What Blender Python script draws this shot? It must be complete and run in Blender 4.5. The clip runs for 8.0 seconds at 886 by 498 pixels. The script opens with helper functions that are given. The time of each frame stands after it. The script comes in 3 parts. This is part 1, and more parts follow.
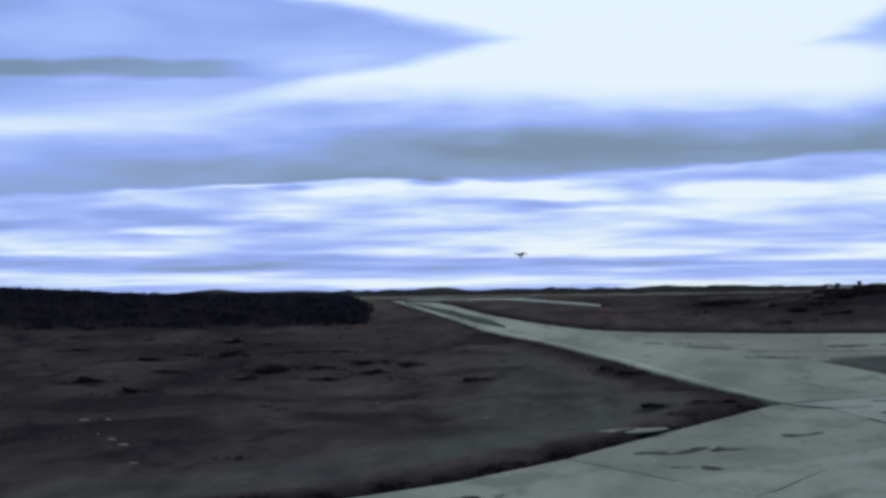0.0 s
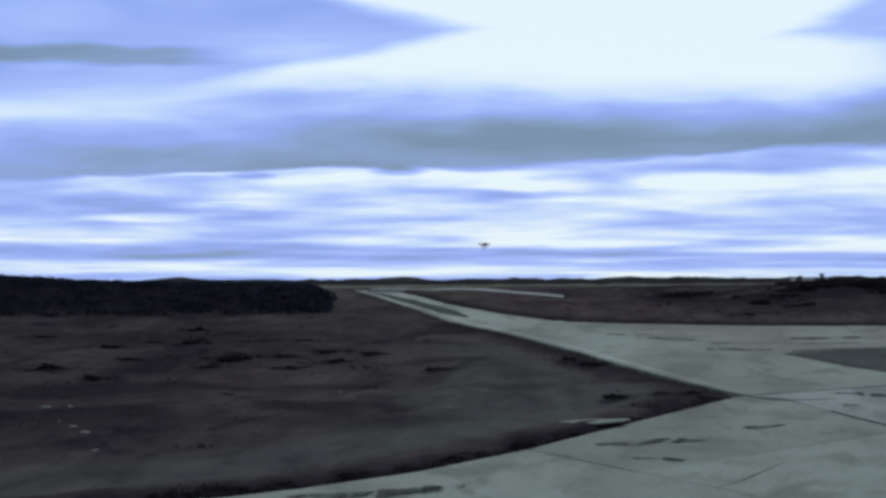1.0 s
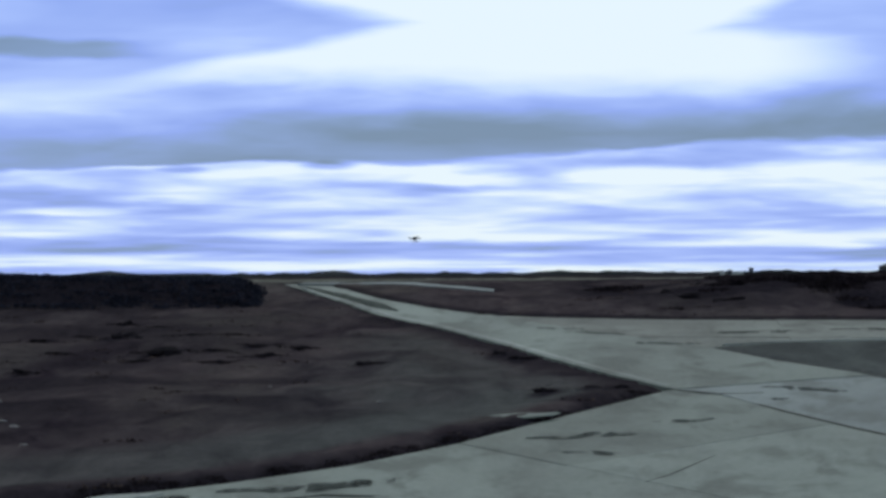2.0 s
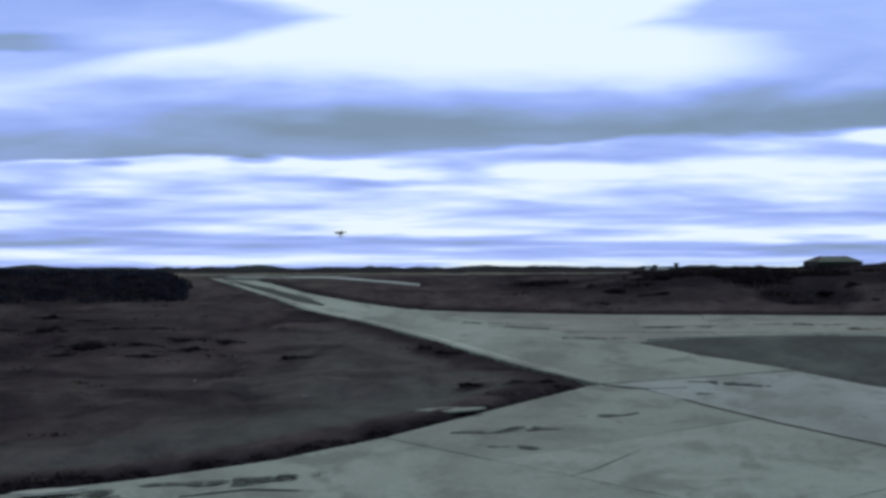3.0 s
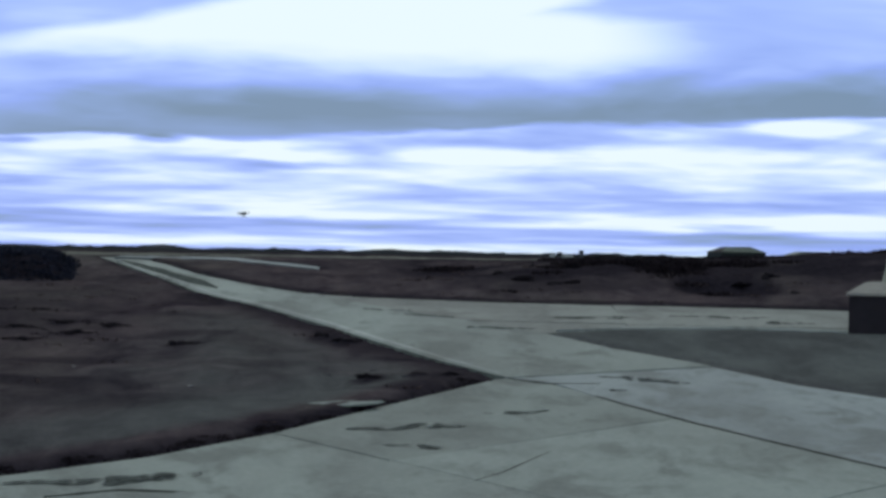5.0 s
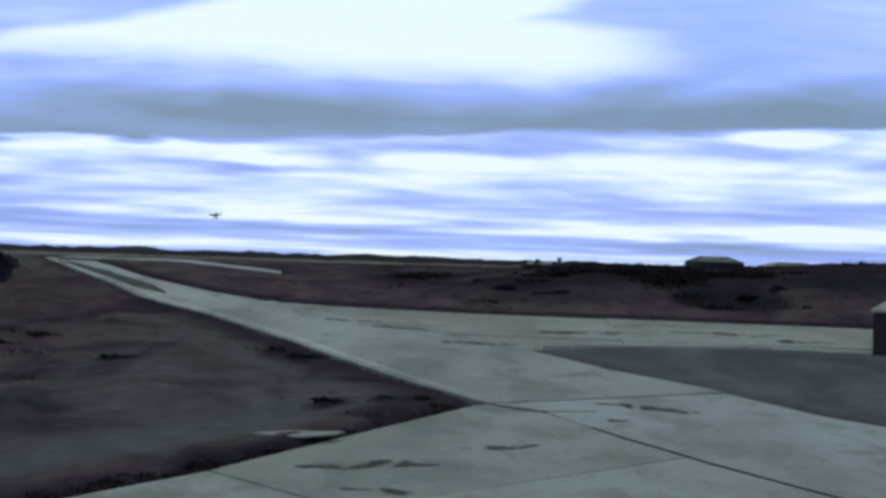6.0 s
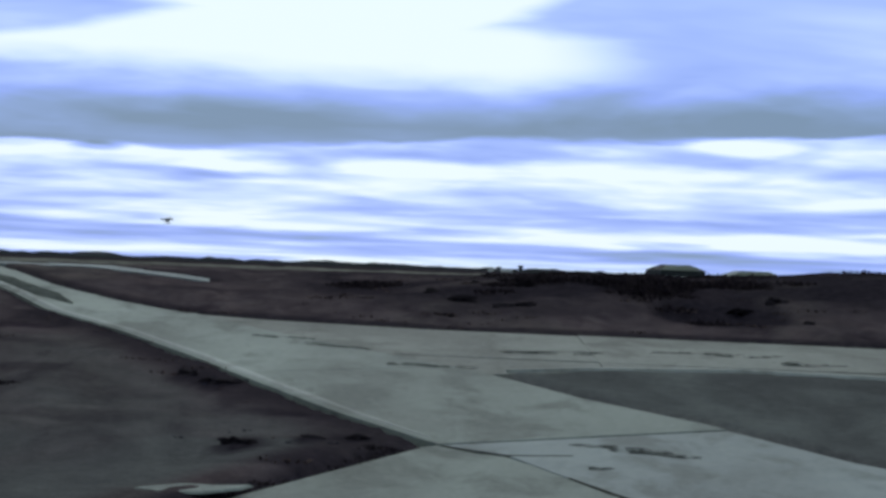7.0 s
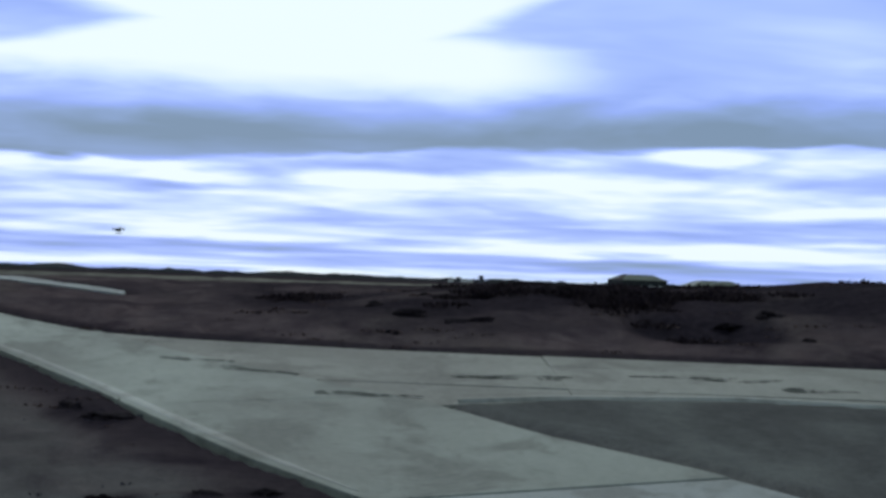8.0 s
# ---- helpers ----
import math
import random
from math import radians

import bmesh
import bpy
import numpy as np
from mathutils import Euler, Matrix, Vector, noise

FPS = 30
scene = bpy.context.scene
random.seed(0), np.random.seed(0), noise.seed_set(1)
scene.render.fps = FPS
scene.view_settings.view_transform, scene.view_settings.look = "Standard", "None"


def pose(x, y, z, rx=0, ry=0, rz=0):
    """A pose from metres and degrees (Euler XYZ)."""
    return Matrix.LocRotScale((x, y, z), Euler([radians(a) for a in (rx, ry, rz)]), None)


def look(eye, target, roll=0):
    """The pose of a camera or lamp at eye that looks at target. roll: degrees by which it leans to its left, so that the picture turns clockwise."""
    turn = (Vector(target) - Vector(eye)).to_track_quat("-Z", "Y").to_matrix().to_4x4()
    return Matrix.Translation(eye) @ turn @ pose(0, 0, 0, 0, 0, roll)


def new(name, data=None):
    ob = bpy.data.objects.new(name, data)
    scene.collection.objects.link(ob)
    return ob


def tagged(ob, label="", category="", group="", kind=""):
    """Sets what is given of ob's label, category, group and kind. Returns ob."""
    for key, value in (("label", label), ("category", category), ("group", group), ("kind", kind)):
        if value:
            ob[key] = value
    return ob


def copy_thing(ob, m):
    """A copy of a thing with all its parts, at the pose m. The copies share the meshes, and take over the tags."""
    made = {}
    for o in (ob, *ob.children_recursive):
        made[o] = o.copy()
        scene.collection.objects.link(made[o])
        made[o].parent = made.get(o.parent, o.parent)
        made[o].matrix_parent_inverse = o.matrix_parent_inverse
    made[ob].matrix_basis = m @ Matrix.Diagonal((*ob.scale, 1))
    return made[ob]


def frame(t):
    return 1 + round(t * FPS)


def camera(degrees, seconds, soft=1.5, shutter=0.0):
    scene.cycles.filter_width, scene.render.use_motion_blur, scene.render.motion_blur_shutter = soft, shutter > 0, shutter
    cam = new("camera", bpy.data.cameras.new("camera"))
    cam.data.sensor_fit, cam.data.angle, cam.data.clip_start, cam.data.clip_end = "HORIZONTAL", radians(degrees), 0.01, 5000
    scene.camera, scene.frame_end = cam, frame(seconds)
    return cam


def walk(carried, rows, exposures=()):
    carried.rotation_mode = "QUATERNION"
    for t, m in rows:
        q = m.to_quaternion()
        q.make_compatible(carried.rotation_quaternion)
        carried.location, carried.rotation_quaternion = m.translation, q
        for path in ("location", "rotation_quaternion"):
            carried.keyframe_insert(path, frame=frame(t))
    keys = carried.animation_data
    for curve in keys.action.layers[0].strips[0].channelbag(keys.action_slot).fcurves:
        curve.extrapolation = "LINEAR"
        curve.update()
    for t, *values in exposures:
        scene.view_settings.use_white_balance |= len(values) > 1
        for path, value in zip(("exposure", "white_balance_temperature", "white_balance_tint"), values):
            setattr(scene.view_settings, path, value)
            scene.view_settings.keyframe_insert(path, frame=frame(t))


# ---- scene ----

# ---------------------------------------------------------------- camera and walk
cam = camera(18.0, 8.0, soft=3.3)
PATH = [
    (0.0, pose(0.00, 0.00, 3.50, 90.862, 0.77, 4.926)),
    (0.5, pose(0.00, 0.00, 3.50, 90.751, 0.47, 4.630)),
    (1.0, pose(0.00, 0.00, 3.50, 90.642, 0.33, 4.172)),
    (1.5, pose(0.00, 0.00, 3.50, 90.563, 0.34, 3.511)),
    (3.0, pose(0.00, 0.00, 3.50, 90.393, 0.18, 1.226)),
    (3.5, pose(0.00, 0.00, 3.50, 90.278, 0.09, 0.583)),
    (4.0, pose(0.00, 0.00, 3.50, 90.137, -0.12, -0.012)),
    (4.5, pose(0.00, 0.61, 3.50, 90.059, -0.48, -0.411)),
    (6.0, pose(0.11, 6.63, 3.49, 90.205, -1.75, -1.218)),
    (6.5, pose(0.20, 9.05, 3.49, 90.291, -1.79, -1.640)),
    (7.0, pose(0.38, 11.97, 3.49, 90.379, -2.03, -2.028)),
    (7.5, pose(0.55, 14.30, 3.49, 90.539, -1.93, -2.411)),
    (8.0, pose(0.74, 16.66, 3.49, 90.620, -1.87, -2.822)),
]
walk(cam, PATH, [(0.0, -0.11, 6200, 10), (1.5, -0.09, 6200, 10), (3.0, -0.05, 6200, 10), (4.5, -0.02, 6200, 10), (6.0, 0.0, 6150, 10), (8.0, 0.03, 6250, 10)])

# ---------------------------------------------------------------- world, sun
SUN_AZ, SUN_EL = -4.0, 34.0      # degrees, azimuth to the right of +y
SPREAD = 1.904                   # sky units to a degree


class Nodes:
    """Short helpers for node trees."""

    def __init__(self, tree):
        self.tree = tree
        tree.nodes.clear()

    def add(self, kind):
        return self.tree.nodes.new(kind)

    def link(self, a, b):
        self.tree.links.new(a, b)

    def put(self, socket, value):
        if isinstance(value, bpy.types.NodeSocket):
            self.link(value, socket)
        else:
            socket.default_value = value

    def math(self, op, *args):
        node = self.add("ShaderNodeMath")
        node.operation = op
        for k, a in enumerate(args):
            self.put(node.inputs[k], a)
        return node.outputs[0]

    def step(self, lo, hi, v):
        node = self.add("ShaderNodeMapRange")
        node.interpolation_type = "SMOOTHSTEP"
        for key, a in (("Value", v), ("From Min", lo), ("From Max", hi)):
            self.put(node.inputs[key], a)
        return node.outputs["Result"]

    def xyz(self, x, y, z):
        node = self.add("ShaderNodeCombineXYZ")
        for k, a in enumerate((x, y, z)):
            self.put(node.inputs[k], a)
        return node.outputs[0]

    def noise(self, vec, scale, detail=4.0, rough=0.55, distort=0.0):
        node = self.add("ShaderNodeTexNoise")
        self.link(vec, node.inputs["Vector"])
        node.inputs["Scale"].default_value = scale
        node.inputs["Detail"].default_value = detail
        node.inputs["Roughness"].default_value = rough
        node.inputs["Distortion"].default_value = distort
        return node.outputs["Fac"]

    def ramp(self, fac, stops, mode="LINEAR"):
        node = self.add("ShaderNodeValToRGB")
        node.color_ramp.interpolation = mode
        els = node.color_ramp.elements
        while len(els) < len(stops):
            els.new(0.5)
        for e, (p, c) in zip(els, stops):
            e.position = p
            e.color = (*c, 1)
        self.put(node.inputs[0], fac)
        return node.outputs[0]

    def mix(self, fac, a, b, blend="MIX"):
        node = self.add("ShaderNodeMix")
        node.data_type, node.blend_type = "RGBA", blend
        self.put(node.inputs[0], fac)
        for k, v in ((6, a), (7, b)):
            self.put(node.inputs[k], v if isinstance(v, bpy.types.NodeSocket) else (*v, 1))
        return node.outputs[2]

    def lerp(self, fac, a, b):
        node = self.add("ShaderNodeMix")
        node.data_type = "FLOAT"
        for k, v in ((0, fac), (2, a), (3, b)):
            self.put(node.inputs[k], v)
        return node.outputs[0]


def cloudy_world():
    world = bpy.data.worlds.new("overcast_sky")
    world.use_nodes = True
    scene.world = world
    n = Nodes(world.node_tree)
    coord = n.add("ShaderNodeTexCoord").outputs["Generated"]
    sep = n.add("ShaderNodeSeparateXYZ")
    n.link(coord, sep.inputs[0])
    x, y, z = sep.outputs
    az = n.math("MULTIPLY", n.math("ARCTAN2", x, y), 57.2958 * SPREAD)
    el = n.math("MULTIPLY", n.math("ARCSINE", z), 57.2958 * SPREAD)
    deck = n.math("LOGARITHM", n.math("ADD", 1.0, n.math("DIVIDE", n.math("MAXIMUM", el, -0.8), 1.6)), math.e)     # layers crowd towards the horizon
    streak = n.noise(n.xyz(n.math("MULTIPLY", az, 0.085), n.math("MULTIPLY", deck, 4.2), 3.1), 1.0, 3.0, 0.45, 0.35)
    fine = n.noise(n.xyz(n.math("MULTIPLY", az, 0.24), n.math("MULTIPLY", deck, 9.0), 7.7), 1.0, 3.0, 0.45, 0.25)
    big = n.noise(n.xyz(n.math("MULTIPLY", az, 0.065), n.math("MULTIPLY", el, 0.40), 1.3), 1.0, 4.0, 0.5, 0.5)
    s5 = n.math("SUBTRACT", streak, 0.5)
    f5 = n.math("SUBTRACT", fine, 0.5)
    b5 = n.math("SUBTRACT", big, 0.5)
    elw = n.math("ADD", n.math("ADD", el, n.math("MULTIPLY", b5, 0.9)), n.math("MULTIPLY", f5, 0.75))

    # streaked layers low over the horizon
    low = n.math("ADD", 0.70, n.math("ADD", n.math("MULTIPLY", s5, 1.5), n.math("MULTIPLY", f5, 0.9)))
    tilt = n.math("ADD", el, n.math("MULTIPLY", az, 0.018))

    def bump(centre, half, v, gain):
        d = n.math("ABSOLUTE", n.math("SUBTRACT", v, centre))
        return n.math("MULTIPLY", n.math("SUBTRACT", 1.0, n.step(half * 0.35, half, d)), gain)
    tw = n.math("ADD", tilt, n.math("MULTIPLY", s5, 0.5))
    for c, h, g in ((1.45, 0.42, 0.16), (0.80, 0.42, -0.18), (0.12, 0.28, 0.16), (3.85, 0.5, 0.16)):
        low = n.math("ADD", low, bump(c, h, tw, g))
    # single lens clouds and bright puffs
    def lens(az0, el0, wide, tall, gain):
        u = n.math("DIVIDE", n.math("SUBTRACT", n.math("ADD", az, n.math("MULTIPLY", s5, 2.0)), az0), wide)
        v = n.math("DIVIDE", n.math("SUBTRACT", n.math("ADD", el, n.math("MULTIPLY", f5, 0.35)), el0), tall)
        d = n.math("SQRT", n.math("ADD", n.math("MULTIPLY", u, u), n.math("MULTIPLY", v, v)))
        return n.math("MULTIPLY", n.math("SUBTRACT", 1.0, n.step(0.25, 1.0, d)), gain)
    puffs = ((1.9, 3.85, 3.6, 0.45, 0.38), (-4.4, 3.3, 2.8, 0.28, -0.30), (-15.0, 3.2, 3.0, 0.35, 0.25), (15.5, 5.0, 3.2, 0.5, 0.45), (9.5, 4.7, 2.5, 0.3, 0.3),
             (13.0, 2.2, 4.0, 0.3, 0.25), (13.5, 0.95, 3.5, 0.35, -0.25), (16.5, 1.4, 4.8, 0.42, 0.4), (-20.0, 2.5, 3.0, 0.25, 0.3), (6.5, 1.45, 4.5, 0.35, 0.25), (-2.5, 1.45, 5.0, 0.25, 0.25), (-16.5, 2.95, 3.6, 0.25, 0.35), (-18.0, 3.95, 4.0, 0.3, -0.25))
    for puff in puffs:
        low = n.math("ADD", low, lens(*puff))
    # the wide grey band of cloud
    edge = n.math("ADD", 4.74, n.math("MULTIPLY", az, 0.036))
    d_lo = n.math("SUBTRACT", elw, edge)
    band = n.step(-0.10, 0.16, d_lo)
    deep = n.math("ADD", n.math("ADD", n.math("ADD", 0.08, n.math("MULTIPLY", n.step(-13.0, -20.0, az), 0.22)), n.math("MULTIPLY", n.step(0.5, 2.7, d_lo), 0.52)), n.math("ADD", n.math("MULTIPLY", b5, 0.8), n.math("MULTIPLY", f5, 0.3)))
    deep = n.math("ADD", deep, lens(-6.0, 5.7, 9.0, 1.1, -0.16))
    b = n.lerp(band, low, deep)
    for wisp in ((-9.4, 4.25, 1.5, 0.26, -0.5), (-15.3, 4.1, 1.3, 0.17, -0.4)):
        b = n.math("ADD", b, lens(*wisp))
    # the bright opening above it
    upper = n.step(6.75, 8.15, elw)
    past = n.math("SUBTRACT", -6.3, az)
    half = n.math("MULTIPLY", past, 0.22)
    off = n.math("ABSOLUTE", n.math("SUBTRACT", elw, 9.75))
    wedge = n.step(-0.2, 0.6, n.math("SUBTRACT", half, off))
    out_r = n.math("SUBTRACT", n.math("ADD", az, n.math("MULTIPLY", s5, 2.0)), 4.4)
    rise = n.math("SUBTRACT", elw, 9.5)
    tongue = n.math("MINIMUM", n.math("SUBTRACT", n.math("MULTIPLY", out_r, 0.42), rise), n.math("ADD", n.math("MULTIPLY", out_r, 0.16), rise))
    right = n.math("MAXIMUM", n.step(-0.1, 0.9, tongue), n.step(2.5, 8.5, out_r))
    high = n.step(12.5, 17.0, el)
    veil = n.math("ADD", 0.55, n.math("ADD", n.math("MULTIPLY", s5, 0.6), n.math("MULTIPLY", b5, 0.8)))
    dark = n.math("MULTIPLY", n.step(-15.0, -19.0, az), bump(8.75, 0.55, elw, -0.42))
    veil = n.math("ADD", veil, dark)
    away = n.math("MAXIMUM", n.math("MAXIMUM", wedge, right), high)
    b = n.lerp(upper, b, n.lerp(away, 1.0, veil))
    sky_b = n.ramp(b, [(0.0, (0.165, 0.262, 0.40)), (0.22, (0.225, 0.345, 0.60)), (0.42, (0.275, 0.405, 0.89)),
                       (0.62, (0.385, 0.53, 1.0)), (0.82, (0.60, 0.755, 1.0)), (1.0, (0.84, 0.95, 1.0))])
    veil_b = n.ramp(streak, [(0.3, (0.33, 0.385, 0.40)), (0.7, (0.62, 0.70, 0.72))])
    sky_b = n.mix(n.step(15.0, 24.0, el), sky_b, veil_b)
    sky = n.add("ShaderNodeTexSky")
    sky.sky_type, sky.sun_disc = "NISHITA", False
    sky.sun_elevation, sky.sun_rotation = radians(SUN_EL), radians(SUN_AZ)
    blue = n.mix(1.0, sky.outputs[0], (0.1, 0.1, 0.1), "MULTIPLY")
    bg = n.add("ShaderNodeBackground")
    n.link(n.mix(0.96, blue, sky_b), bg.inputs[0])
    bg.inputs[1].default_value = 1.0
    out = n.add("ShaderNodeOutputWorld")
    n.link(bg.outputs[0], out.inputs[0])


cloudy_world()
sun_data = bpy.data.lights.new("sun", "SUN")
sun_data.energy, sun_data.angle, sun_data.color = 0.6, radians(18), (1.0, 0.96, 0.9)
sun = new("sun", sun_data)
a_, e_ = radians(SUN_AZ), radians(SUN_EL)
sun.matrix_world = look((60 * math.sin(a_) * math.cos(e_), 60 * math.cos(a_) * math.cos(e_), 60 * math.sin(e_)), (0, 0, 0))

# ---------------------------------------------------------------- materials


def material(name, build):
    mat = bpy.data.materials.new(name)
    mat.use_nodes = True
    n = Nodes(mat.node_tree)
    bsdf = n.add("ShaderNodeBsdfPrincipled")
    out = n.add("ShaderNodeOutputMaterial")
    n.link(bsdf.outputs[0], out.inputs[0])
    build(n, bsdf)
    return mat


def bumped(n, bsdf, height, strength, distance):
    node = n.add("ShaderNodeBump")
    node.inputs["Strength"].default_value = strength
    node.inputs["Distance"].default_value = distance
    n.link(height, node.inputs["Height"])
    n.link(node.outputs[0], bsdf.inputs["Normal"])


def place(n):
    """World position as texture coordinates."""
    return n.add("ShaderNodeNewGeometry").outputs["Position"]


def plain(colour, rough=0.8, scale=6.0, spread=0.35, bump=0.3, metal=0.0, random_by="", gloss=0.3):
    def build(n, bsdf):
        p = n.add("ShaderNodeTexCoord").outputs["Object"]
        a = n.noise(p, scale, 5, 0.6)
        c = n.noise(p, scale * 9, 3, 0.6)
        v = n.math("ADD", n.math("MULTIPLY", a, 0.7), n.math("MULTIPLY", c, 0.3))
        lo = tuple(k * (1 - spread) for k in colour)
        hi = tuple(min(1, k * (1 + spread)) for k in colour)
        col = n.ramp(v, [(0.3, lo), (0.7, hi)])
        if random_by == "island":
            r = n.add("ShaderNodeNewGeometry").outputs["Random Per Island"]
            col = n.mix(1.0, col, n.ramp(r, [(0.0, (0.55, 0.5, 0.55)), (1.0, (1.5, 1.4, 1.25))]), "MULTIPLY")
        elif random_by == "object":
            r = n.add("ShaderNodeObjectInfo").outputs["Random"]
            col = n.mix(1.0, col, n.ramp(r, [(0.0, (0.75, 0.75, 0.75)), (1.0, (1.25, 1.25, 1.25))]), "MULTIPLY")
        n.link(col, bsdf.inputs["Base Color"])
        bsdf.inputs["Roughness"].default_value = rough
        bsdf.inputs["Metallic"].default_value = metal
        bsdf.inputs["Specular IOR Level"].default_value = gloss
        if bump:
            bumped(n, bsdf, c, bump, 0.02)
    return build


def concrete(tint, stain):
    def build(n, bsdf):
        p = place(n)
        sep = n.add("ShaderNodeSeparateXYZ")
        n.link(p, sep.inputs[0])
        x, y, z = sep.outputs
        # old wheel and water streaks run across the slabs
        run = n.xyz(n.math("MULTIPLY", x, 0.6), n.math("MULTIPLY", y, 0.24), z)
        broad = n.noise(run, 0.75, 6, 0.62, 0.6)
        patch = n.noise(run, 2.5, 5, 0.6, 0.45)
        grain = n.noise(p, 60.0, 3, 0.6)
        pores = n.noise(p, 14.0, 5, 0.65)
        rnd = n.add("ShaderNodeObjectInfo").outputs["Random"]
        base = n.ramp(broad, [(0.34, tuple(k * 0.66 for k in tint)), (0.5, tint), (0.66, tuple(k * 1.25 for k in tint))])
        base = n.mix(n.math("MULTIPLY", n.step(0.48, 0.66, patch), 0.85), base, stain)
        base = n.mix(n.math("MULTIPLY", n.step(0.56, 0.72, n.noise(run, 5.5, 5, 0.6, 0.7)), 0.4), base, tuple(k * 0.6 for k in stain))
        base = n.mix(n.math("MULTIPLY", n.step(0.35, 0.75, pores), 0.16), base, (0.42, 0.44, 0.40))
        base = n.mix(1.0, base, n.ramp(rnd, [(0.0, (0.86, 0.87, 0.86)), (1.0, (1.10, 1.10, 1.10))]), "MULTIPLY")
        base = n.mix(1.0, base, n.ramp(grain, [(0.3, (0.85, 0.85, 0.85)), (0.7, (1.12, 1.12, 1.12))]), "MULTIPLY")
        n.link(base, bsdf.inputs["Base Color"])
        n.put(bsdf.inputs["Roughness"], n.lerp(patch, 0.75, 0.95))
        bumped(n, bsdf, n.math("ADD", n.math("MULTIPLY", pores, 0.8), n.math("MULTIPLY", grain, 0.3)), 0.35, 0.015)
    return build


def earth(n, bsdf):
    """Heath soil, gravel, dry grass and peat, laid out by the sheet's own ground-cover values; the peat value also
    carries painted shade.
    """
    p = place(n)
    zone = n.add("ShaderNodeAttribute")
    zone.attribute_name = "cover"
    sep = n.add("ShaderNodeSeparateColor")
    n.link(zone.outputs["Color"], sep.inputs[0])
    gravel, dry, peat_shade = sep.outputs[0], sep.outputs[1], sep.outputs[2]
    flat = n.add("ShaderNodeVectorMath")
    flat.operation = "MULTIPLY"
    n.link(p, flat.inputs[0])
    flat.inputs[1].default_value = (0.8, 0.27, 1.0)
    broad = n.noise(flat.outputs[0], 0.45, 6, 0.6, 0.8)
    mid = n.noise(flat.outputs[0], 2.0, 6, 0.65, 0.6)
    blotch = n.noise(flat.outputs[0], 0.85, 5, 0.6, 1.1)
    small = n.noise(p, 9.0, 5, 0.65)
    grain = n.noise(p, 70.0, 3, 0.6)
    heath = n.ramp(mid, [(0.3, (0.0363, 0.03025, 0.0352)), (0.5, (0.066, 0.0539, 0.0594)), (0.72, (0.1012, 0.0847, 0.088))])
    heath = n.mix(n.step(0.45, 0.68, broad), heath, n.ramp(small, [(0.3, (0.0572, 0.0495, 0.0517)), (0.7, (0.099, 0.0869, 0.0836))]))
    stone = n.ramp(n.math("ADD", n.math("MULTIPLY", mid, 0.5), n.math("MULTIPLY", small, 0.5)),
                   [(0.35, (0.08736, 0.09296, 0.09184)), (0.65, (0.1322, 0.1411, 0.1366))])
    straw = n.ramp(mid, [(0.3, (0.15, 0.155, 0.13)), (0.7, (0.25, 0.255, 0.215))])
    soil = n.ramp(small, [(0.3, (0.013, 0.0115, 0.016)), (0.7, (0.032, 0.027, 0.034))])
    heath = n.mix(1.0, heath, n.ramp(blotch, [(0.32, (0.45, 0.42, 0.50)), (0.48, (1.0, 1.0, 1.0)), (0.70, (1.25, 1.2, 1.15))]), "MULTIPLY")
    stone = n.mix(1.0, stone, n.ramp(blotch, [(0.35, (0.72, 0.70, 0.72)), (0.6, (1.05, 1.05, 1.05))]), "MULTIPLY")
    col = n.mix(gravel, heath, stone)
    col = n.mix(dry, col, straw)
    col = n.mix(peat_shade, col, soil)
    col = n.mix(1.0, col, n.ramp(grain, [(0.3, (0.75, 0.75, 0.75)), (0.7, (1.25, 1.25, 1.25))]), "MULTIPLY")
    n.link(col, bsdf.inputs["Base Color"])
    bsdf.inputs["Roughness"].default_value = 0.95
    bsdf.inputs["Specular IOR Level"].default_value = 0.0
    bumped(n, bsdf, n.math("ADD", small, n.math("MULTIPLY", grain, 0.25)), 0.7, 0.05)


M_EARTH = material("heath_soil", earth)
M_CONC = material("weathered_concrete", concrete((0.162, 0.195, 0.174), (0.082, 0.097, 0.086)))
M_OLD = material("old_concrete", concrete((0.140, 0.156, 0.138), (0.072, 0.078, 0.068)))
M_PALE = material("pale_concrete", concrete((0.190, 0.224, 0.226), (0.108, 0.124, 0.120)))
M_HEATHER = material("heather", plain((0.066, 0.052, 0.051), 0.9, 3.0, 0.4, 0.0, random_by="island", gloss=0.04))
M_BUSH = material("dark_gorse", plain((0.025, 0.029, 0.045), 0.9, 2.0, 0.4, 0.0, random_by="island", gloss=0.04))
M_SCRUB = material("dark_scrub", plain((0.024, 0.020, 0.024), 0.9, 2.0, 0.4, 0.0, random_by="island", gloss=0.04))
# clod colour kept near-black to stand for dark shadowed marks
M_CLOD = material("peat_clod", plain((0.020, 0.017, 0.021), 0.95, 7.0, 0.5, 0.8, random_by="object", gloss=0.04))
M_STONE = material("pale_stone", plain((0.20, 0.195, 0.19), 0.85, 9.0, 0.3, 0.5, random_by="object"))


def moss(n, bsdf):
    """Thin moss and silt, worn through to the concrete in patches."""
    plain((0.094, 0.104, 0.098), 0.95, 8.0, 0.5, 0.5, gloss=0.0)(n, bsdf)
    sep = n.add("ShaderNodeSeparateXYZ")
    n.link(place(n), sep.inputs[0])
    x, y, z = sep.outputs
    worn = n.noise(n.xyz(n.math("MULTIPLY", x, 5.0), n.math("MULTIPLY", y, 1.6), z), 1.0, 5, 0.6, 0.5)
    n.put(bsdf.inputs["Alpha"], n.math("MULTIPLY", n.step(0.38, 0.64, worn), 0.75))


